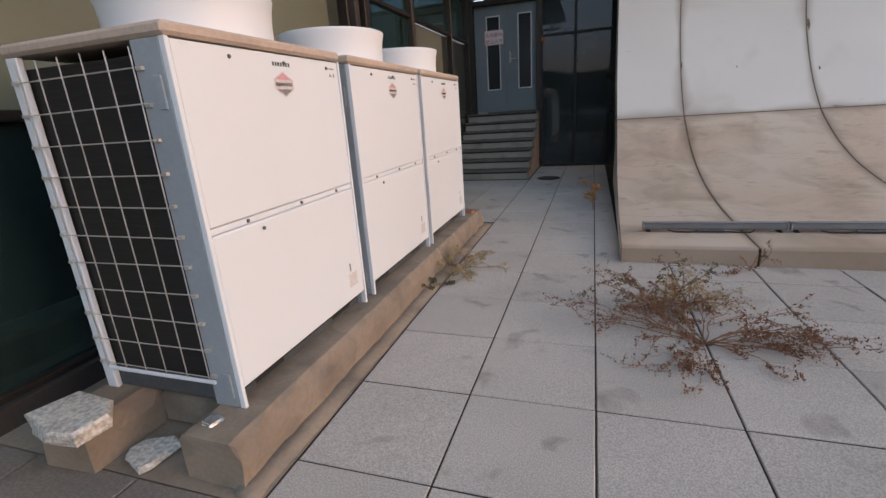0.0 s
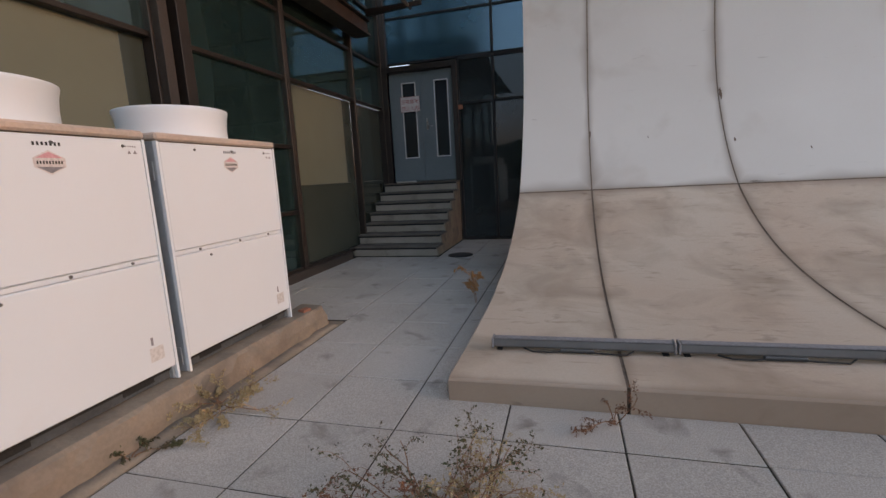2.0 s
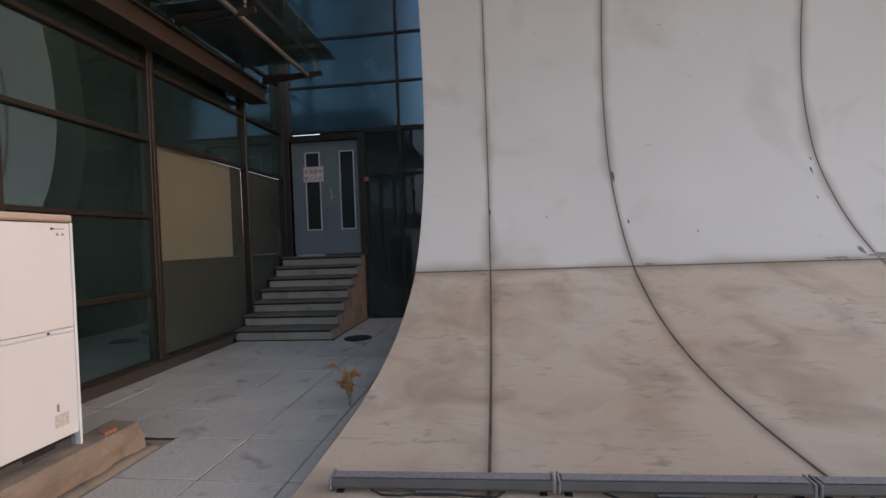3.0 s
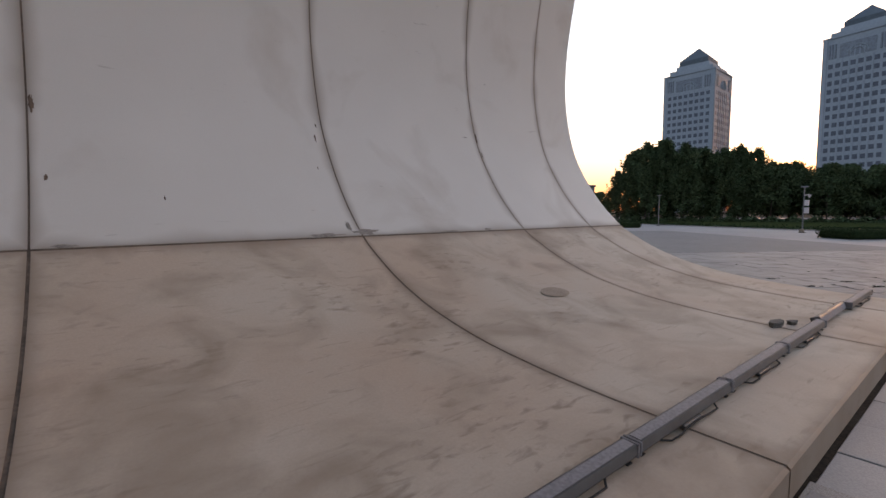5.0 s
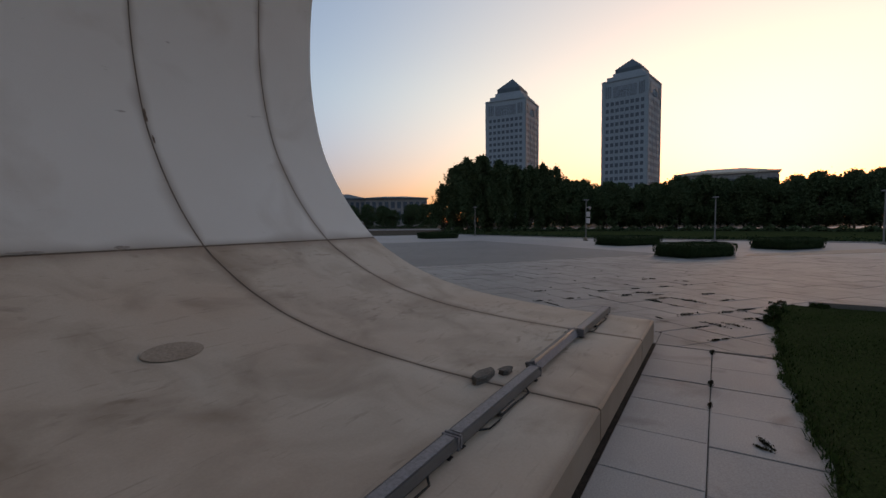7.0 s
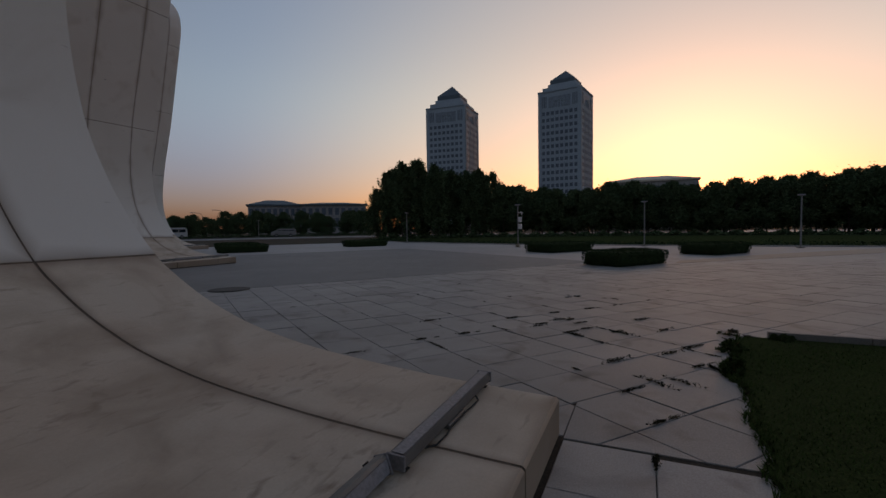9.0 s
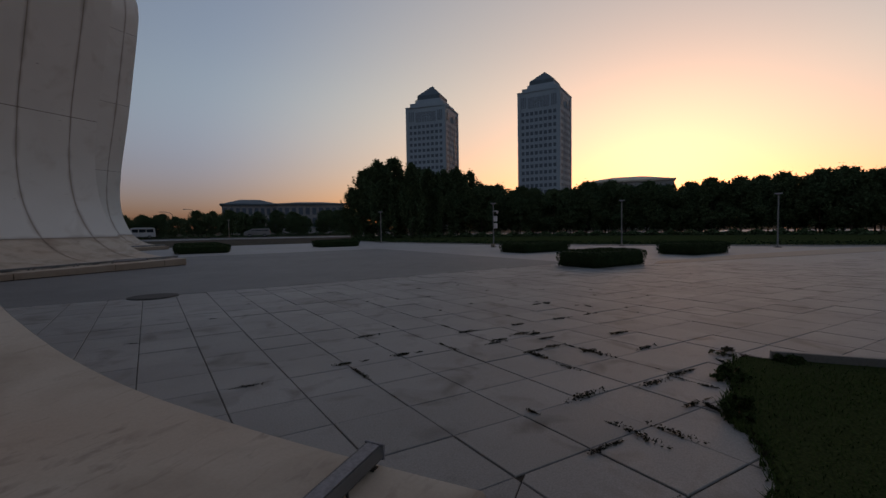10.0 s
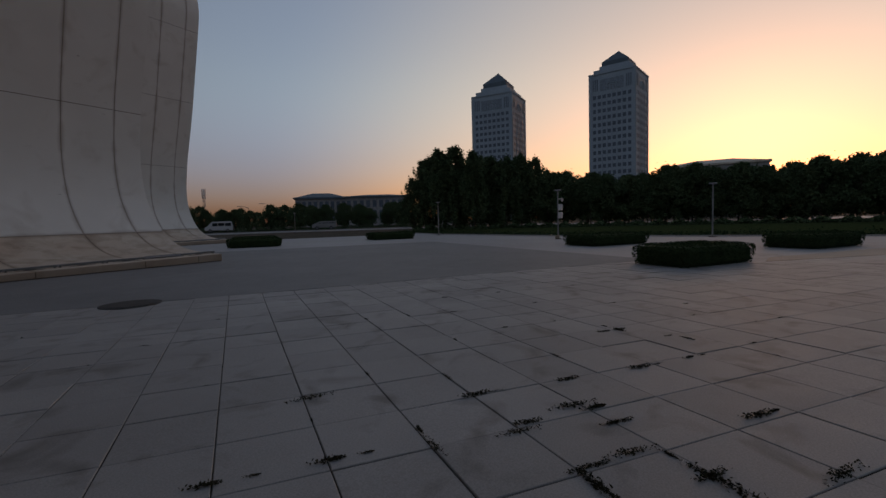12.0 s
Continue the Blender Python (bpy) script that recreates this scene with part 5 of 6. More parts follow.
hall(44.4, 165, 16.5, 14, 9.3, 44.4 - 90, "wide pale hall with a low curved roof", 9, 2.2)
hall(37.6, 160, 21, 14, 9.2, 37.6 - 90, "wide pale hall with glazed bays and a low roof", 10, 1.3)
hall(-1.0, 150, 24, 12, 13.8, -91, "pale low building seen over the tree tops", 8, 2.0, "hall_pale")
mast = thing("radio_mast", "thin lattice radio mast beyond the trees", "mast", (*polar(57.1, 190), 0))
bm = bmesh.new()
for i in range(3):
    a = 2 * math.pi * i / 3
    rod(bm, (0.9 * math.cos(a), 0.9 * math.sin(a), -0.1), (0.25 * math.cos(a), 0.25 * math.sin(a), 14.5), 0.07, 5)
    for k in range(9):
        f0, f1 = k / 9, (k + 1) / 9
        r0, r1, a2 = 0.9 - 0.65 * f0, 0.9 - 0.65 * f1, a + 2.094
        rod(bm, (r0 * math.cos(a), r0 * math.sin(a), 14.5 * f0), (r1 * math.cos(a2), r1 * math.sin(a2), 14.5 * f1), 0.04, 4)
part("lattice", bm, M["pole"], mast)
bm = bmesh.new()
for z in (11.5, 12.8, 14.0):
    for i in range(3):
        a = 2 * math.pi * i / 3
        add_box(bm, 0.6 * math.cos(a) - 0.12, 0.6 * math.cos(a) + 0.12, 0.6 * math.sin(a) - 0.12, 0.6 * math.sin(a) + 0.12, z - 0.1, z + 0.9)
part("antenna", bm, M["sign"], mast)


def street_light(x, y, turn, h):
    sl = thing("road_lamp", "tall grey road lamp with a curved arm", "street lamp", (x, y, -0.02), turn, "road lamps")
    bm = bmesh.new()
    add_cyl(bm, (0, 0, 0), 0.1, 0.06, h, 8)
    for i in range(6):
        a0, a1 = math.pi / 2 * i / 6, math.pi / 2 * (i + 1) / 6
        rod(bm, (1.6 - 1.6 * math.cos(a0), 0, h + 0.7 * math.sin(a0)), (1.6 - 1.6 * math.cos(a1), 0, h + 0.7 * math.sin(a1)), 0.05, 6)
    part("pole", bm, M["pole"], sl)
    bm = bmesh.new()
    add_box(bm, 1.5, 2.4, -0.14, 0.14, h + 0.64, h + 0.76, 0.03)
    part("head", bm, M["grey_print"], sl)


for az, d, h in ((52.4, 110, 4.6), (50.2, 120, 5.6), (34.4, 120, 6.6), (-20.6, 78, 6.6), (-16.2, 84, 6.3), (2.0, 90, 6.3)):
    street_light(*polar(az, d), az + 100, h)


def van(x, y, turn, paint, label, h=1.95, ln=4.6):
    v = thing("van", label, "van", (x, y, 0.0), turn)
    bm = bmesh.new()
    pr = [(-ln / 2, 0.35), (-ln / 2, 1.0), (-ln / 2 + 0.1, h - 0.15), (-ln / 2 + 0.3, h), (ln / 2 - 1.5, h), (ln / 2 - 1.2, h - 0.1), (ln / 2 - 0.55, 1.1), (ln / 2 - 0.05, 0.95), (ln / 2, 0.35)]
    a = [bm.verts.new((p, -0.85, z)) for p, z in pr]
    b = [bm.verts.new((p, 0.85, z)) for p, z in pr]
    for i in range(len(pr)):
        bm.faces.new((a[i], a[(i + 1) % len(pr)], b[(i + 1) % len(pr)], b[i]))
    bm.faces.new(a)
    bm.faces.new(b)
    bmesh.ops.bevel(bm, geom=list(bm.edges), offset=0.05, segments=2, affect="EDGES")
    part("body", bm, paint, v)
    for sy in (-1, 1):
        for x0, x1 in ((-ln / 2 + 0.3, -ln / 2 + 1.3), (-ln / 2 + 1.4, -ln / 2 + 2.4), (-ln / 2 + 2.5, ln / 2 - 1.25)):
            box("window", x0, x1, sy * 0.86 - 0.008, sy * 0.86 + 0.008, 1.12, h - 0.28, M["car_glass"], v)
        for x0 in (-ln / 2 + 0.9, ln / 2 - 0.9):
            bm = bmesh.new()
            add_cyl(bm, (0, 0, 0), 0.31, 0.31, 0.2, 18, pose(x0, sy * 0.8 + 0.1, 0.31, 90))
            wheel = part("wheel", bm, M["rubber"], v)
            bm = bmesh.new()
            add_cyl(bm, (0, 0, 0), 0.18, 0.18, 0.22, 14, pose(x0, sy * 0.8 + 0.11, 0.31, 90))
            part("rim", bm, M["pole"], wheel)
    bm = bmesh.new()
    add_box(bm, -ln / 2 - 0.02, -ln / 2 + 0.05, -0.8, -0.62, 0.75, 1.05)
    add_box(bm, -ln / 2 - 0.02, -ln / 2 + 0.05, 0.62, 0.8, 0.75, 1.05)
    part("tail_lamp", bm, M["red"], v)


van(*polar(55.6, 92), 150, M["car_white"], "white minivan parked beyond the plaza")
van(*polar(44.0, 84), 130, M["pole"], "small grey car parked beyond the plaza", 1.5, 4.2)
van(*polar(30.0, 70), 115, M["car_white"], "white car parked under the trees", 1.5, 4.2)
van(*polar(-20.3, 69), 65, M["pole"], "grey car with red tail lamps behind the trees", 1.5, 4.2)
van(*polar(-7.5, 70), 85, M["car_white"], "white car parked behind the trees", 1.5, 4.2)


# ---- grass, weeds ----
def grass_edge(x):
    """The lawn's ragged border along the paving."""
    base = 3.15 - 0.08 * min(2.5, max(0, x - 10.0)) - 0.48 * max(0, x - 12.6)
    return base + 0.05 * noise.noise(Vector((x * 2.3, 0, 0))) + 0.03 * noise.noise(Vector((x * 9, 1, 0))) + (0.1 if 11.3 < x < 12.1 else 0) * math.sin((x - 11.3) * 3.9)


LAWN_X0, LAWN_X1, LAWN_Y0 = 5.2, 12.97, -9.0
xs = [LAWN_X0 + (LAWN_X1 - LAWN_X0) * i / 80 for i in range(81)]
vs = [(x, LAWN_Y0, 0.0) for x in xs] + [(x, grass_edge(x) - 0.015, 0.014) for x in xs] + [(x, grass_edge(x) + 0.07, -0.03) for x in xs]
fs = [(i, i + 1, 82 + i, 81 + i) for i in range(80)] + [(81 + i, 82 + i, 163 + i, 162 + i) for i in range(80)]
tagged(piece("lawn", vs, fs, M["turf"]), "dark soil of the ragged lawn beside the paving", "lawn", kind="structure")
rg = np.random.default_rng(3)
n = 110000
gx = rg.uniform(LAWN_X0, LAWN_X1, n)
gy = np.array([grass_edge(a) for a in gx]) + rg.uniform(0, 0.05, n) - rg.exponential(1.5, n)
keep = (gy > LAWN_Y0) & (rg.random(n) < np.clip(0.35 + 0.65 * np.sin(gx * 2.1 + gy * 1.7) ** 2, 0, 1))
gx, gy = gx[keep], gy[keep]
edge_n = 1800
ex = rg.uniform(LAWN_X0, LAWN_X1, edge_n)
gx = np.concatenate([gx, ex])
gy = np.concatenate([gy, np.array([grass_edge(q) for q in ex]) + rg.uniform(-0.06, 0.05, edge_n)])
n = len(gx)
h, a, lean = rg.uniform(0.01, 0.035, n), rg.uniform(0, 6.283, n), rg.uniform(0.01, 0.05, n)
h[-edge_n:] = rg.uniform(0.02, 0.065, edge_n)
wd = rg.uniform(0.003, 0.007, n)
P = np.zeros((n, 3, 3))
P[:, 0] = np.stack([gx - wd * np.sin(a), gy + wd * np.cos(a), np.zeros(n)], 1)
P[:, 1] = np.stack([gx + wd * np.sin(a), gy - wd * np.cos(a), np.zeros(n)], 1)
P[:, 2] = np.stack([gx + lean * np.cos(a), gy + lean * np.sin(a), h], 1)
tagged(piece("grass", P.reshape(-1, 3).tolist(), np.arange(3 * n).reshape(-1, 3).tolist(), M["grass"]), "short dark green grass on the lawn", "grass", kind="stuff")
kb = tagged(new("lawn_kerb"), "low pale stone kerb round the lawn", "kerb", kind="structure")
for i in range(9):
    y1 = 2.56 - i * 0.82
    box("kerb_stone", 12.985, 13.045, y1 - 0.815, y1, -0.03, 0.075, M["pale"], kb, bevel=0.006)


def weed(seed, stems, length, spread, leaf_n, leaf, mat, label, upright=0.5, at=(0, 0, 0), aims=()):
    """A straggling weed: forked stems with small leaves. aims: (degrees, length) of single long branches."""
    rng = random.Random(seed)
    w = thing("weed", label, "weed", at)
    sv, sf, lp = [], [], []

    def segment(a, b, r):
        d = (b - a).normalized()
        u = d.orthogonal().normalized()
        v = d.cross(u)
        k = len(sv)
        for c, rr in ((a, r), (b, r * 0.8)):
            for i in range(3):
                t = 2.094 * i
                sv.append(c + (u * math.cos(t) + v * math.sin(t)) * rr)
        for i in range(3):
            j = (i + 1) % 3
            sf.append((k + i, k + j, k + 3 + j, k + 3 + i))

    def grow(p, d, ln, r, depth):
        steps = 9
        for i in range(steps):
            d = (d + Vector((rng.gauss(0, 0.13), rng.gauss(0, 0.13), rng.gauss(0, 0.1) - 0.05))).normalized()
            q = p + d * ln / steps
            if q.z < 0.015:
                q.z = 0.015
                d.z = abs(d.z) * 0.3 + 0.05
            segment(p, q, r)
            r *= 0.93
            if depth > 0 and i > 1 and rng.random() < 0.55:
                s = (d + Vector((rng.gauss(0, 0.6), rng.gauss(0, 0.6), rng.gauss(0.1, 0.35)))).normalized()
                grow(q, s, ln * rng.uniform(0.3, 0.55), r * 0.65, depth - 1)
            if depth < 2 or i > 3:
                for _ in range(leaf_n):
                    if rng.random() < 0.75:
                        lp.append(p.lerp(q, rng.random()) + Vector((rng.gauss(0, leaf * 0.7), rng.gauss(0, leaf * 0.7), rng.gauss(0, leaf * 0.6))))
            p = q

    for i in range(stems):
        a = 6.283 * i / stems + rng.uniform(-0.4, 0.4)
        grow(Vector((rng.uniform(-0.02, 0.02), rng.uniform(-0.02, 0.02), 0.0)), Vector((math.cos(a) * spread, math.sin(a) * spread, upright * rng.uniform(0.5, 1.5))).normalized(), length * rng.uniform(0.6, 1.15), 0.0038, 2)
    for a, ln in aims:
        grow(Vector((0, 0, 0)), Vector((math.cos(radians(a)), math.sin(radians(a)), upright * rng.uniform(0.35, 0.8))).normalized(), ln, 0.0046, 2)
    piece("stem", sv, sf, M["stem"], w)
    vs, fs = leaf_quads(lp, leaf, rng, 1.0)
    piece("leaves", vs, fs, mat, w)
    return w


weed(31, 12, 0.4, 0.8, 2, 0.0072, M["dry_leaf"], "straggling reddish dry weed growing from the paving joint", 0.55, (0.57, 2.83, 0),
     ((6, 0.62), (-4, 0.42), (27, 0.62), (36, 0.45), (62, 0.45), (100, 0.5), (118, 0.52), (138, 0.55), (155, 0.6), (172, 0.5), (198, 0.42), (222, 0.46), (236, 0.38), (-35, 0.32)))
weed(37, 3, 0.34, 0.9, 1, 0.0085, M["weed"], "dark leafy weed growing from the paving joint", 0.9, (0.42, 3.2, 0), ((150, 0.46), (120, 0.42), (172, 0.4), (75, 0.42), (100, 0.45)))
weed(38, 22, 0.26, 0.8, 1, 0.007, M["straw"], "tangle of dry straw-coloured stalks in the joint", 0.75, (0.57, 3.3, 0))
weed(32, 8, 0.32, 1.0, 3, 0.009, M["straw"], "pale green-brown weed at the foot of the plinth", 0.6, (-1.12, 3.88, 0))
weed(33, 5, 0.35, 1.0, 1, 0.009, M["straw"], "dry weed spreading from the plinth over the paving", 0.35, (-1.0, 3.84, 0))
weed(34, 3, 0.14, 0.9, 2, 0.009, M["weed"], "small weed at the foot of the plinth", 0.7, (-1.14, 3.33, 0))
weed(35, 2, 0.3, 0.1, 3, 0.011, M["orange_leaf"], "upright dry weed with curled orange leaves", 1.6, (0.0, 6.09, 0))
weed(36, 4, 0.2, 0.7, 1, 0.007, M["dry_leaf"], "small dry weed at the edge of the ramp", 0.9, (1.1, 4.02, 0))
weed(39, 3, 0.11, 0.8, 2, 0.009, M["weed"], "thin weed at the edge of the lawn", 0.9, (13.1, 2.9, 0))
for k, (x, y, ln) in enumerate(((11.62, 3.06, 0.13), (12.35, 2.96, 0.12), (12.9, 2.45, 0.08))):
    weed(50 + k, 7, ln, 0.7, 3, 0.012, M["green_weed"], "low green weed at the ragged edge of the lawn", 1.1, (x, y, 0))


def tuft(seed, size):
    rng = random.Random(seed)
    t = thing("weed_tuft", "small tuft of dark weeds growing in a paving joint", "weed", group="joint weeds")
    pts = [Vector((rng.gauss(0, size * 0.75) + rng.choice((0, 0, 0.6, -0.9)) * size, rng.gauss(0, size * 0.2), abs(rng.gauss(0, 0.008)) + 0.004)) for _ in range(130)]
    vs, fs = leaf_quads(pts, 0.0115, rng, 0.6)
    piece("leaves", vs, fs, M["tuft"], t)
    return t


TUFTS = [tuft(1, 0.07), tuft(2, 0.045), tuft(3, 0.1)]
rng = random.Random(77)
first = set()


def put_tuft(x, y, turn, s):
    k = rng.randrange(3)
    m = pose(x, y, 0.0, 0, 0, turn)
    if k not in first:
        first.add(k)
        TUFTS[k].matrix_basis = m
        ob = TUFTS[k]
    else:
        ob = copy_thing(TUFTS[k], m)
    ob.scale = (s, s, s)


# thickest along the joints near the lawn's corner
CLUMPS = [(15.14, 4.87), (15.26, 4.76), (14.57, 4.13), (15.18, 4.16), (13.7, 4.84), (13.17, 5.29), (13.28, 4.69), (13.29, 4.58), (13.12, 4.46), (12.94, 4.86),
          (12.82, 4.86), (12.86, 4.31), (12.9, 4.16), (12.8, 3.99), (12.75, 3.95), (12.59, 4.5), (12.5, 4.41), (13.08, 3.5), (13.59, 3.76), (14.18, 4.43),
          (11.72, 5.9), (12.13, 5.56), (12.48, 5.2), (12.66, 6.22), (10.4, 3.64), (10.91, 3.82), (11.25, 3.47), (11.16, 3.64), (12.08, 3.49), (12.34, 3.32),
          (11.27, 4.23), (11.72, 3.3), (11.67, 3.93), (12.12, 3.16), (12.26, 4.14), (11.53, 5.59), (11.04, 6.26)]
for x, y in CLUMPS:
    along_u = rng.random() < 0.35
    turn = 54.65 if along_u else -38.0
    put_tuft(x, y, turn + rng.uniform(-6, 6), rng.uniform(0.5, 0.95))
    if rng.random() < 0.6:
        d = rng.uniform(0.08, 0.2)
        put_tuft(x + d * math.cos(radians(turn)), y + d * math.sin(radians(turn)), turn, rng.uniform(0.25, 0.6))
for i in range(60):
    k, j = rng.randrange(-3, 12), rng.randrange(-4, 14)
    along_u = rng.random() < 0.4
    u, v = 9.995 + 0.501 * (k + (rng.random() if along_u else 0)), 6.17 + 0.494 * (j + (0 if along_u else rng.random()))
    x, y = uv(u - 0.045 * (v - 6.0), v)
    if x > 10.3 and y > 3.3:
        put_tuft(x, y, 54.65 if along_u else -38.0, rng.uniform(0.15, 0.4))
for x, y, t in ((8.05, 3.42, 60), (8.12, 3.4, 20), (8.55, 3.66, 0), (9.9, 3.66, 0), (7.2, 3.66, 0), (9.0, 3.66, 0), (12.8, 2.95, 20), (12.2, 2.95, -20), (11.7, 3.2, 30), (13.0, 2.75, -30), (12.5, 2.9, 0), (11.2, 3.05, 0)):
    put_tuft(x, y, t, rng.uniform(0.45, 0.9))


# ---- paving stones ----
def clip(poly, a, b, c):
    """The part of a convex outline where a*x + b*y >= c."""
    out = []
    for i in range(len(poly)):
        p, q = poly[i], poly[(i + 1) % len(poly)]
        dp, dq = a * p[0] + b * p[1] - c, a * q[0] + b * q[1] - c
        if dp >= 0:
            out.append(p)
        if (dp >= 0) != (dq >= 0):
            t = dp / (dp - dq)
            out.append((p[0] + (q[0] - p[0]) * t, p[1] + (q[1] - p[1]) * t))
    return out


def slab_mesh(poly, top=0.0, depth=0.028, bev=0.004):
    n = len(poly)
    cx, cy = sum(p[0] for p in poly) / n, sum(p[1] for p in poly) / n
    ins = []
    for x, y in poly:
        d = math.hypot(x - cx, y - cy)
        s = max(0, 1 - bev * 1.4 / max(d, 1e-6))
        ins.append((cx + (x - cx) * s, cy + (y - cy) * s))
    vs = [(x, y, top - depth) for x, y in poly] + [(x, y, top - bev) for x, y in poly] + [(x, y, top) for x, y in ins]
    fs = [tuple(range(2 * n, 3 * n))]
    for k in (0, n):
        fs += [(k + i, k + (i + 1) % n, k + n + (i + 1) % n, k + n + i) for i in range(n)]
    return vs, fs


def area(poly):
    return 0.5 * abs(sum(poly[i][0] * poly[(i + 1) % len(poly)][1] - poly[(i + 1) % len(poly)][0] * poly[i][1] for i in range(len(poly))))


tagged(prism("mortar_strip", [(-2.5, 1.365), (-1.088, 1.365), (-1.088, 5.42), (-2.5, 5.42)], -0.034, -0.003, M["concrete"]), "dusty brown mortar round the plinth", "ground", kind="structure")
bed = prism("joint_bed", [(-1.088, -1.0), (5.05, -1.0), (5.05, 10.44), (-2.5, 10.44), (-2.5, 5.43), (-1.088, 5.43)], -0.034, -0.0075, M["joint"])
tagged(bed, "dark dirt filling the paving joints", "ground", kind="structure")
bed = prism("joint_bed", clip(clip([uv(17.5, -8), uv(17.5, 19), uv(-30, 19), uv(-30, -8)], 1, 0, 5.05), 0, -1, -40), -0.034, -0.0075, M["joint"])
tagged(bed, "dark dirt filling the joints of the plaza tiles", "ground", kind="structure")
yard = tagged(new("pavement_yard"), "grey speckled granite slabs with open joints", "pavement", kind="structure")
rng = random.Random(8)
G = 0.0042
square = {}


def slab(parent, poly, mat, key=None, origin=(0, 0), turn=0.0, dz=0.0, tilt=0.0):
    if key is not None:
        if key not in square:
            vs, fs = slab_mesh(poly)
            me = bpy.data.meshes.new("slab")
            me.from_pydata(vs, [], fs)
            me.materials.append(mat)
            square[key] = me
        ob = new("slab", square[key])
        ob.matrix_basis = pose(origin[0], origin[1], dz, rng.uniform(-tilt, tilt), rng.uniform(-tilt, tilt), turn)
    else:
        vs, fs = slab_mesh(poly, dz)
        ob = piece("slab", vs, fs, mat)
    ob.parent = parent
    return ob


S = 0.5535
unit = [(G, G), (S - G, G), (S - G, S - G), (G, S - G)]
for i in range(-5, 10):
    for j in range(-7, 15):
        x, y = 0.026 + S * i, 2.7 + S * j
        if x < -1.35:
            if 1.3 < y < 5.1:
                continue
        if x > 5.1 or y > 10.45:
            continue
        full = True
        poly = [(x + a, y + b) for a, b in unit]
        if x < -1.9:
            poly = clip(poly, 1, 0, -2.5)
            full = False
        if x + S > 0.19 and y + S > 4.1:
            if x >= 0.24 and y >= 4.0:
                continue
            if y >= 4.0:
                poly = clip(poly, -1, 0, -0.24)
            elif x >= 0.2:
                poly = clip(poly, 0, -1, -4.146)
            full = False
        if y + S > 8.6 and x < -1.1:
            poly = clip(poly, 0, -1, -8.64)
            full = False
        if y + S > 10.4:
            poly = clip(poly, 0, -1, -10.44)
            full = False
        if x < -1.35 and 0.8 < y < 1.3:
            poly = clip(poly, 0, -1, -1.36)
            full = False
        if x < -1.35 and 5.1 < y < 5.9:
            poly = clip(poly, 0, 1, 5.43)
            full = False
        if len(poly) < 3 or area(poly) < 0.004:
            continue
        if full:
            dusty = x < -1.2 and y < 1.6
            slab(yard, unit, M["granite_dusty"] if dusty else M["granite"], "yard_dusty" if dusty else "yard", (x, y), 0, rng.uniform(-0.003, 0.001), 0.12)
        else:
            slab(yard, poly, M["granite_dusty"] if x < -1.2 and y < 1.6 else M["granite"], dz=rng.uniform(-0.003, 0.0))
strip = tagged(new("pavement_strip"), "pale granite slabs between the ramp and the lawn", "pavement", kind="structure")
G = 0.003
for k in range(11):
    x1 = 9.98 - 0.501 * k
    for y0, y1, off in ((3.664, 4.127, 0.0), (3.03, 3.659, -0.03)):
        poly = [(max(5.05, x1 - 0.501 + off) + G, y0), (min(9.98, x1 + off) - G, y0), (min(9.98, x1 + off) - G, y1), (max(5.05, x1 - 0.501 + off) + G, y1)]
        slab(strip, poly, M["pale_strip"], dz=rng.uniform(-0.004, 0.002))

plaza_tiles = tagged(new("pavement_plaza"), "pale stone plaza tiles with dark weedy joints", "pavement", kind="structure")
TU, TV = 0.501, 0.494
G = 0.003
SKEW = 0.045


def laid(u, v):
    """The plaza's joints are a little out of square."""
    return uv(u - SKEW * (v - 6.0), v)


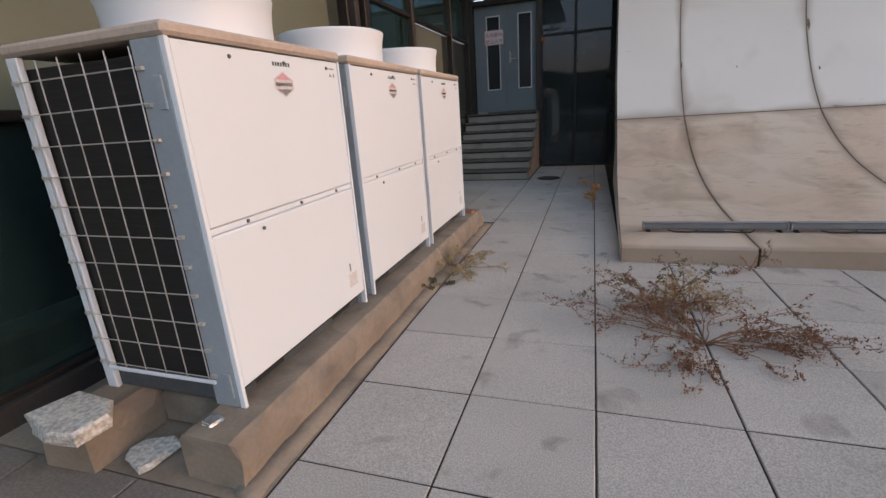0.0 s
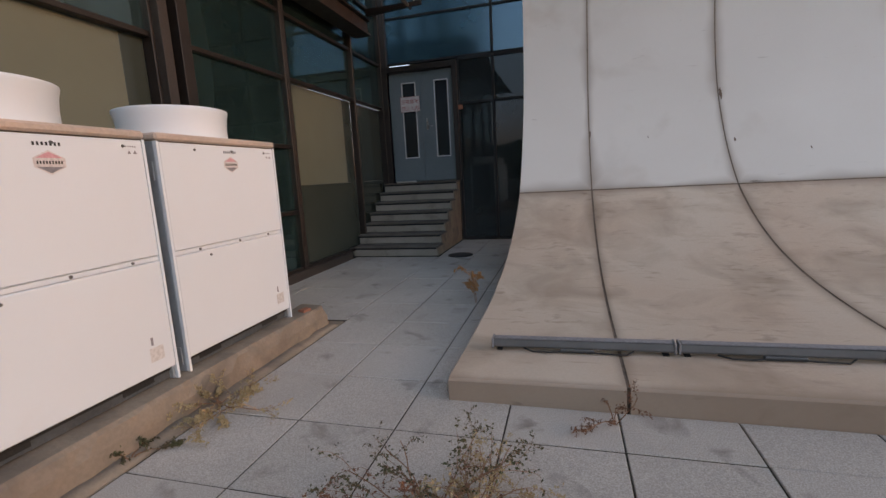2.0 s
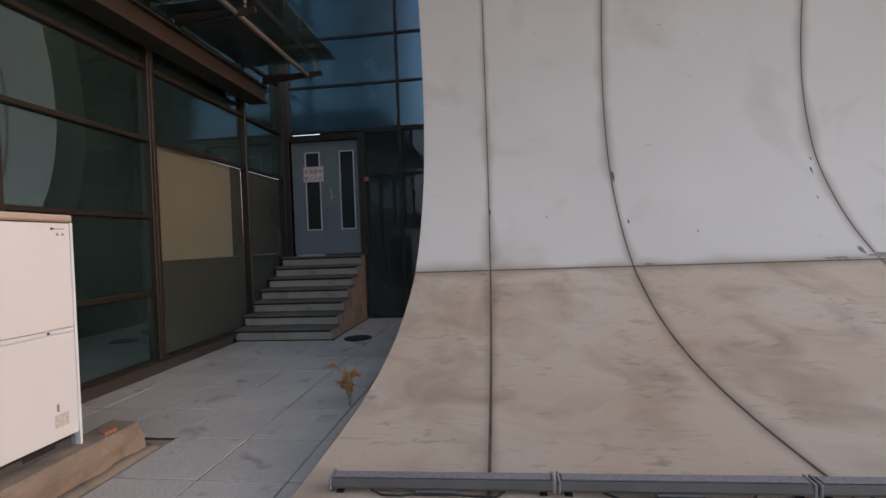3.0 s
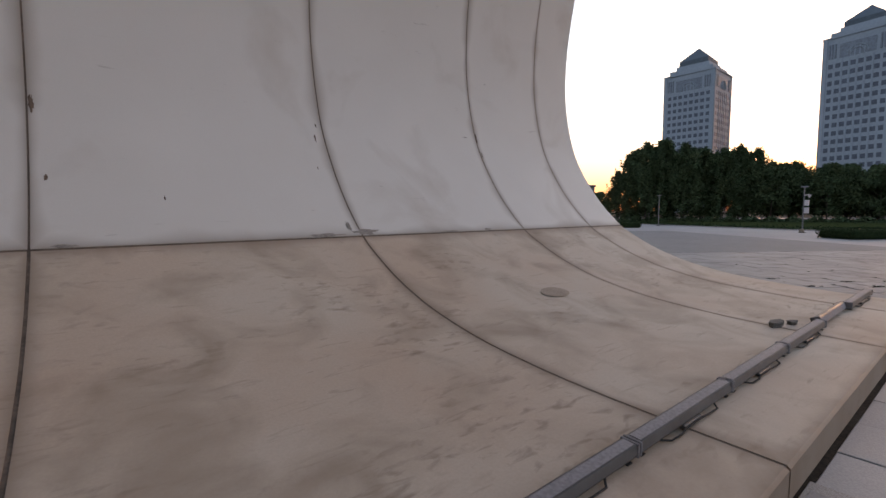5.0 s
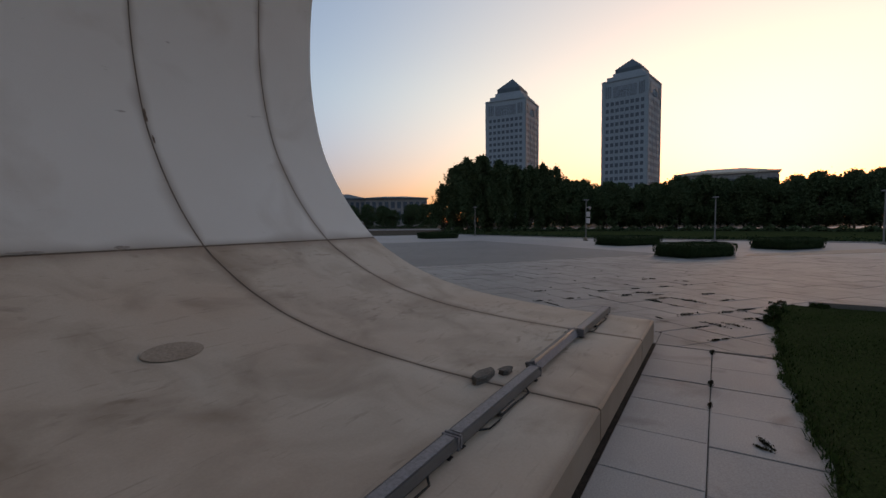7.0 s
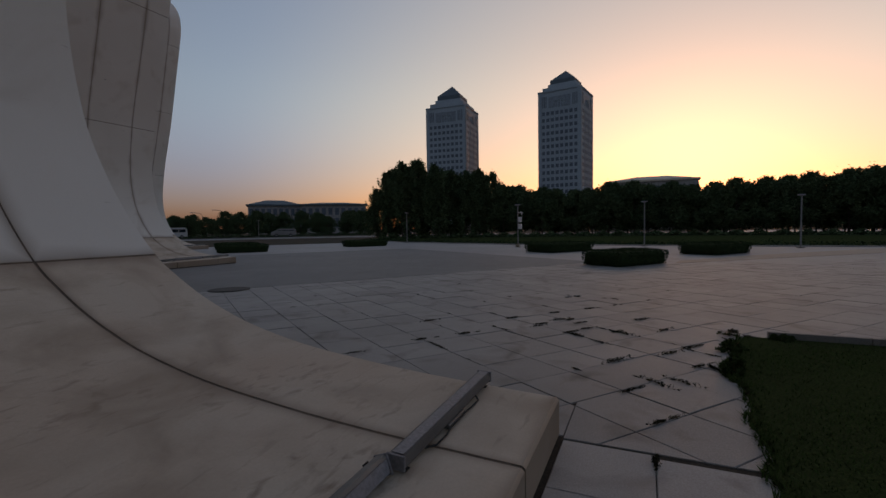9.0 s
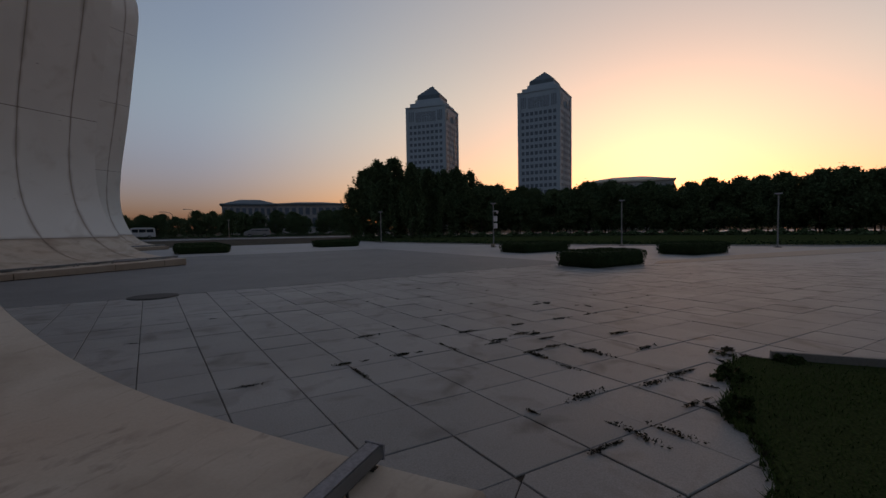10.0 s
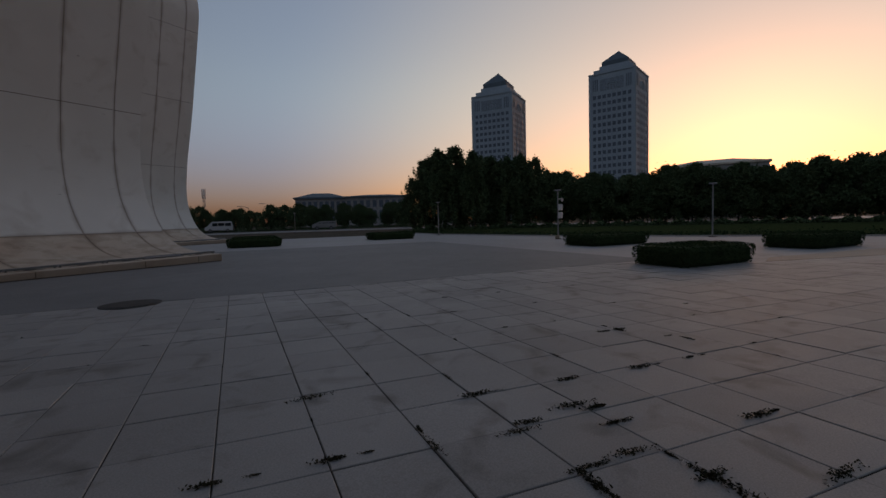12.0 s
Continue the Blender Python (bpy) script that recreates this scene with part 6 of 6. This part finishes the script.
tile = [(x + SKEW * y, y) for x, y in ((G, G), (TU - G, G), (TU - G, TV - G), (G, TV - G))]
rest_v, rest_f = [], []
for i in range(-62, 38):
    for j in range(-22, 52):
        u0, v0 = 9.995 + TU * (i - 19), 6.17 + TV * (j - 12)
        reach = u0 - SKEW * (v0 - 6.0)
        if reach > 17.45:
            continue
        if v0 > 19 and u0 > 13.9 - TU:
            continue
        a, b, c, d = laid(u0 + G, v0 + G), laid(u0 + TU - G, v0 + G), laid(u0 + TU - G, v0 + TV - G), laid(u0 + G, v0 + TV - G)
        poly = [d, c, b, a]
        if reach + TU > 17.4:
            poly = clip(poly, -UX, -UY, -17.49)
        cx, cy = (a[0] + c[0]) / 2, (a[1] + c[1]) / 2
        near = 9.9 < cx < 15.6 and 2.6 < cy < 7.6
        full = True
        if cx < 10.6:
            if cx < 9.0 or cy < 2.4:
                continue
            foot = clip(clip(poly, 0, -1, -4.13), 1, 0, 10.0)
            if cy > 3.6 and len(foot) > 2 and area(foot) > 0.003:
                slab(plaza_tiles, foot, M["pale"], dz=-0.002)
            poly = clip(clip(poly, 0, 1, 4.135), 1, 0, 10.03) if cy > 3.6 else clip(poly, 1, 0, 10.0)
            full = False
        if cy > 17.0 and cx < 20.6:
            if cy > 18.2 and cx < 19.7:
                continue
            if cx < 19.7:
                poly = clip(poly, 0, -1, -17.62)
                full = False
            else:
                poly = clip(poly, 1, 0, 20.05)
                full = False
        if cy < 3.4 and cx < 13.6:
            if cy < 2.6 and cx < 12.85:
                continue
            if cx < 12.85:
                poly = clip(poly, 0, 1, 2.7 + 0.08 * math.sin(cx * 9))
                full = False
            elif cy < 2.75:
                poly = clip(poly, 1, 0, 13.055)
                full = False
        if len(poly) < 3 or area(poly) < 0.003:
            continue
        dz = rng.uniform(-0.004, 0.002)
        if near:
            if full:
                slab(plaza_tiles, [(x, y) for x, y in tile], M["pale"], "plaza", laid(u0, v0 + TV), 54.65, dz, 0.15)
            else:
                slab(plaza_tiles, poly, M["pale"], dz=dz)
        elif -30 < u0:
            vs, fs = slab_mesh(poly, dz)
            k = len(rest_v)
            rest_v += vs
            rest_f += [tuple(q + k for q in f) for f in fs]
ob = piece("slab_field", rest_v, rest_f, M["pale_far"], plaza_tiles, "rest of the pale stone tiles")
ob["kind"] = "stuff"
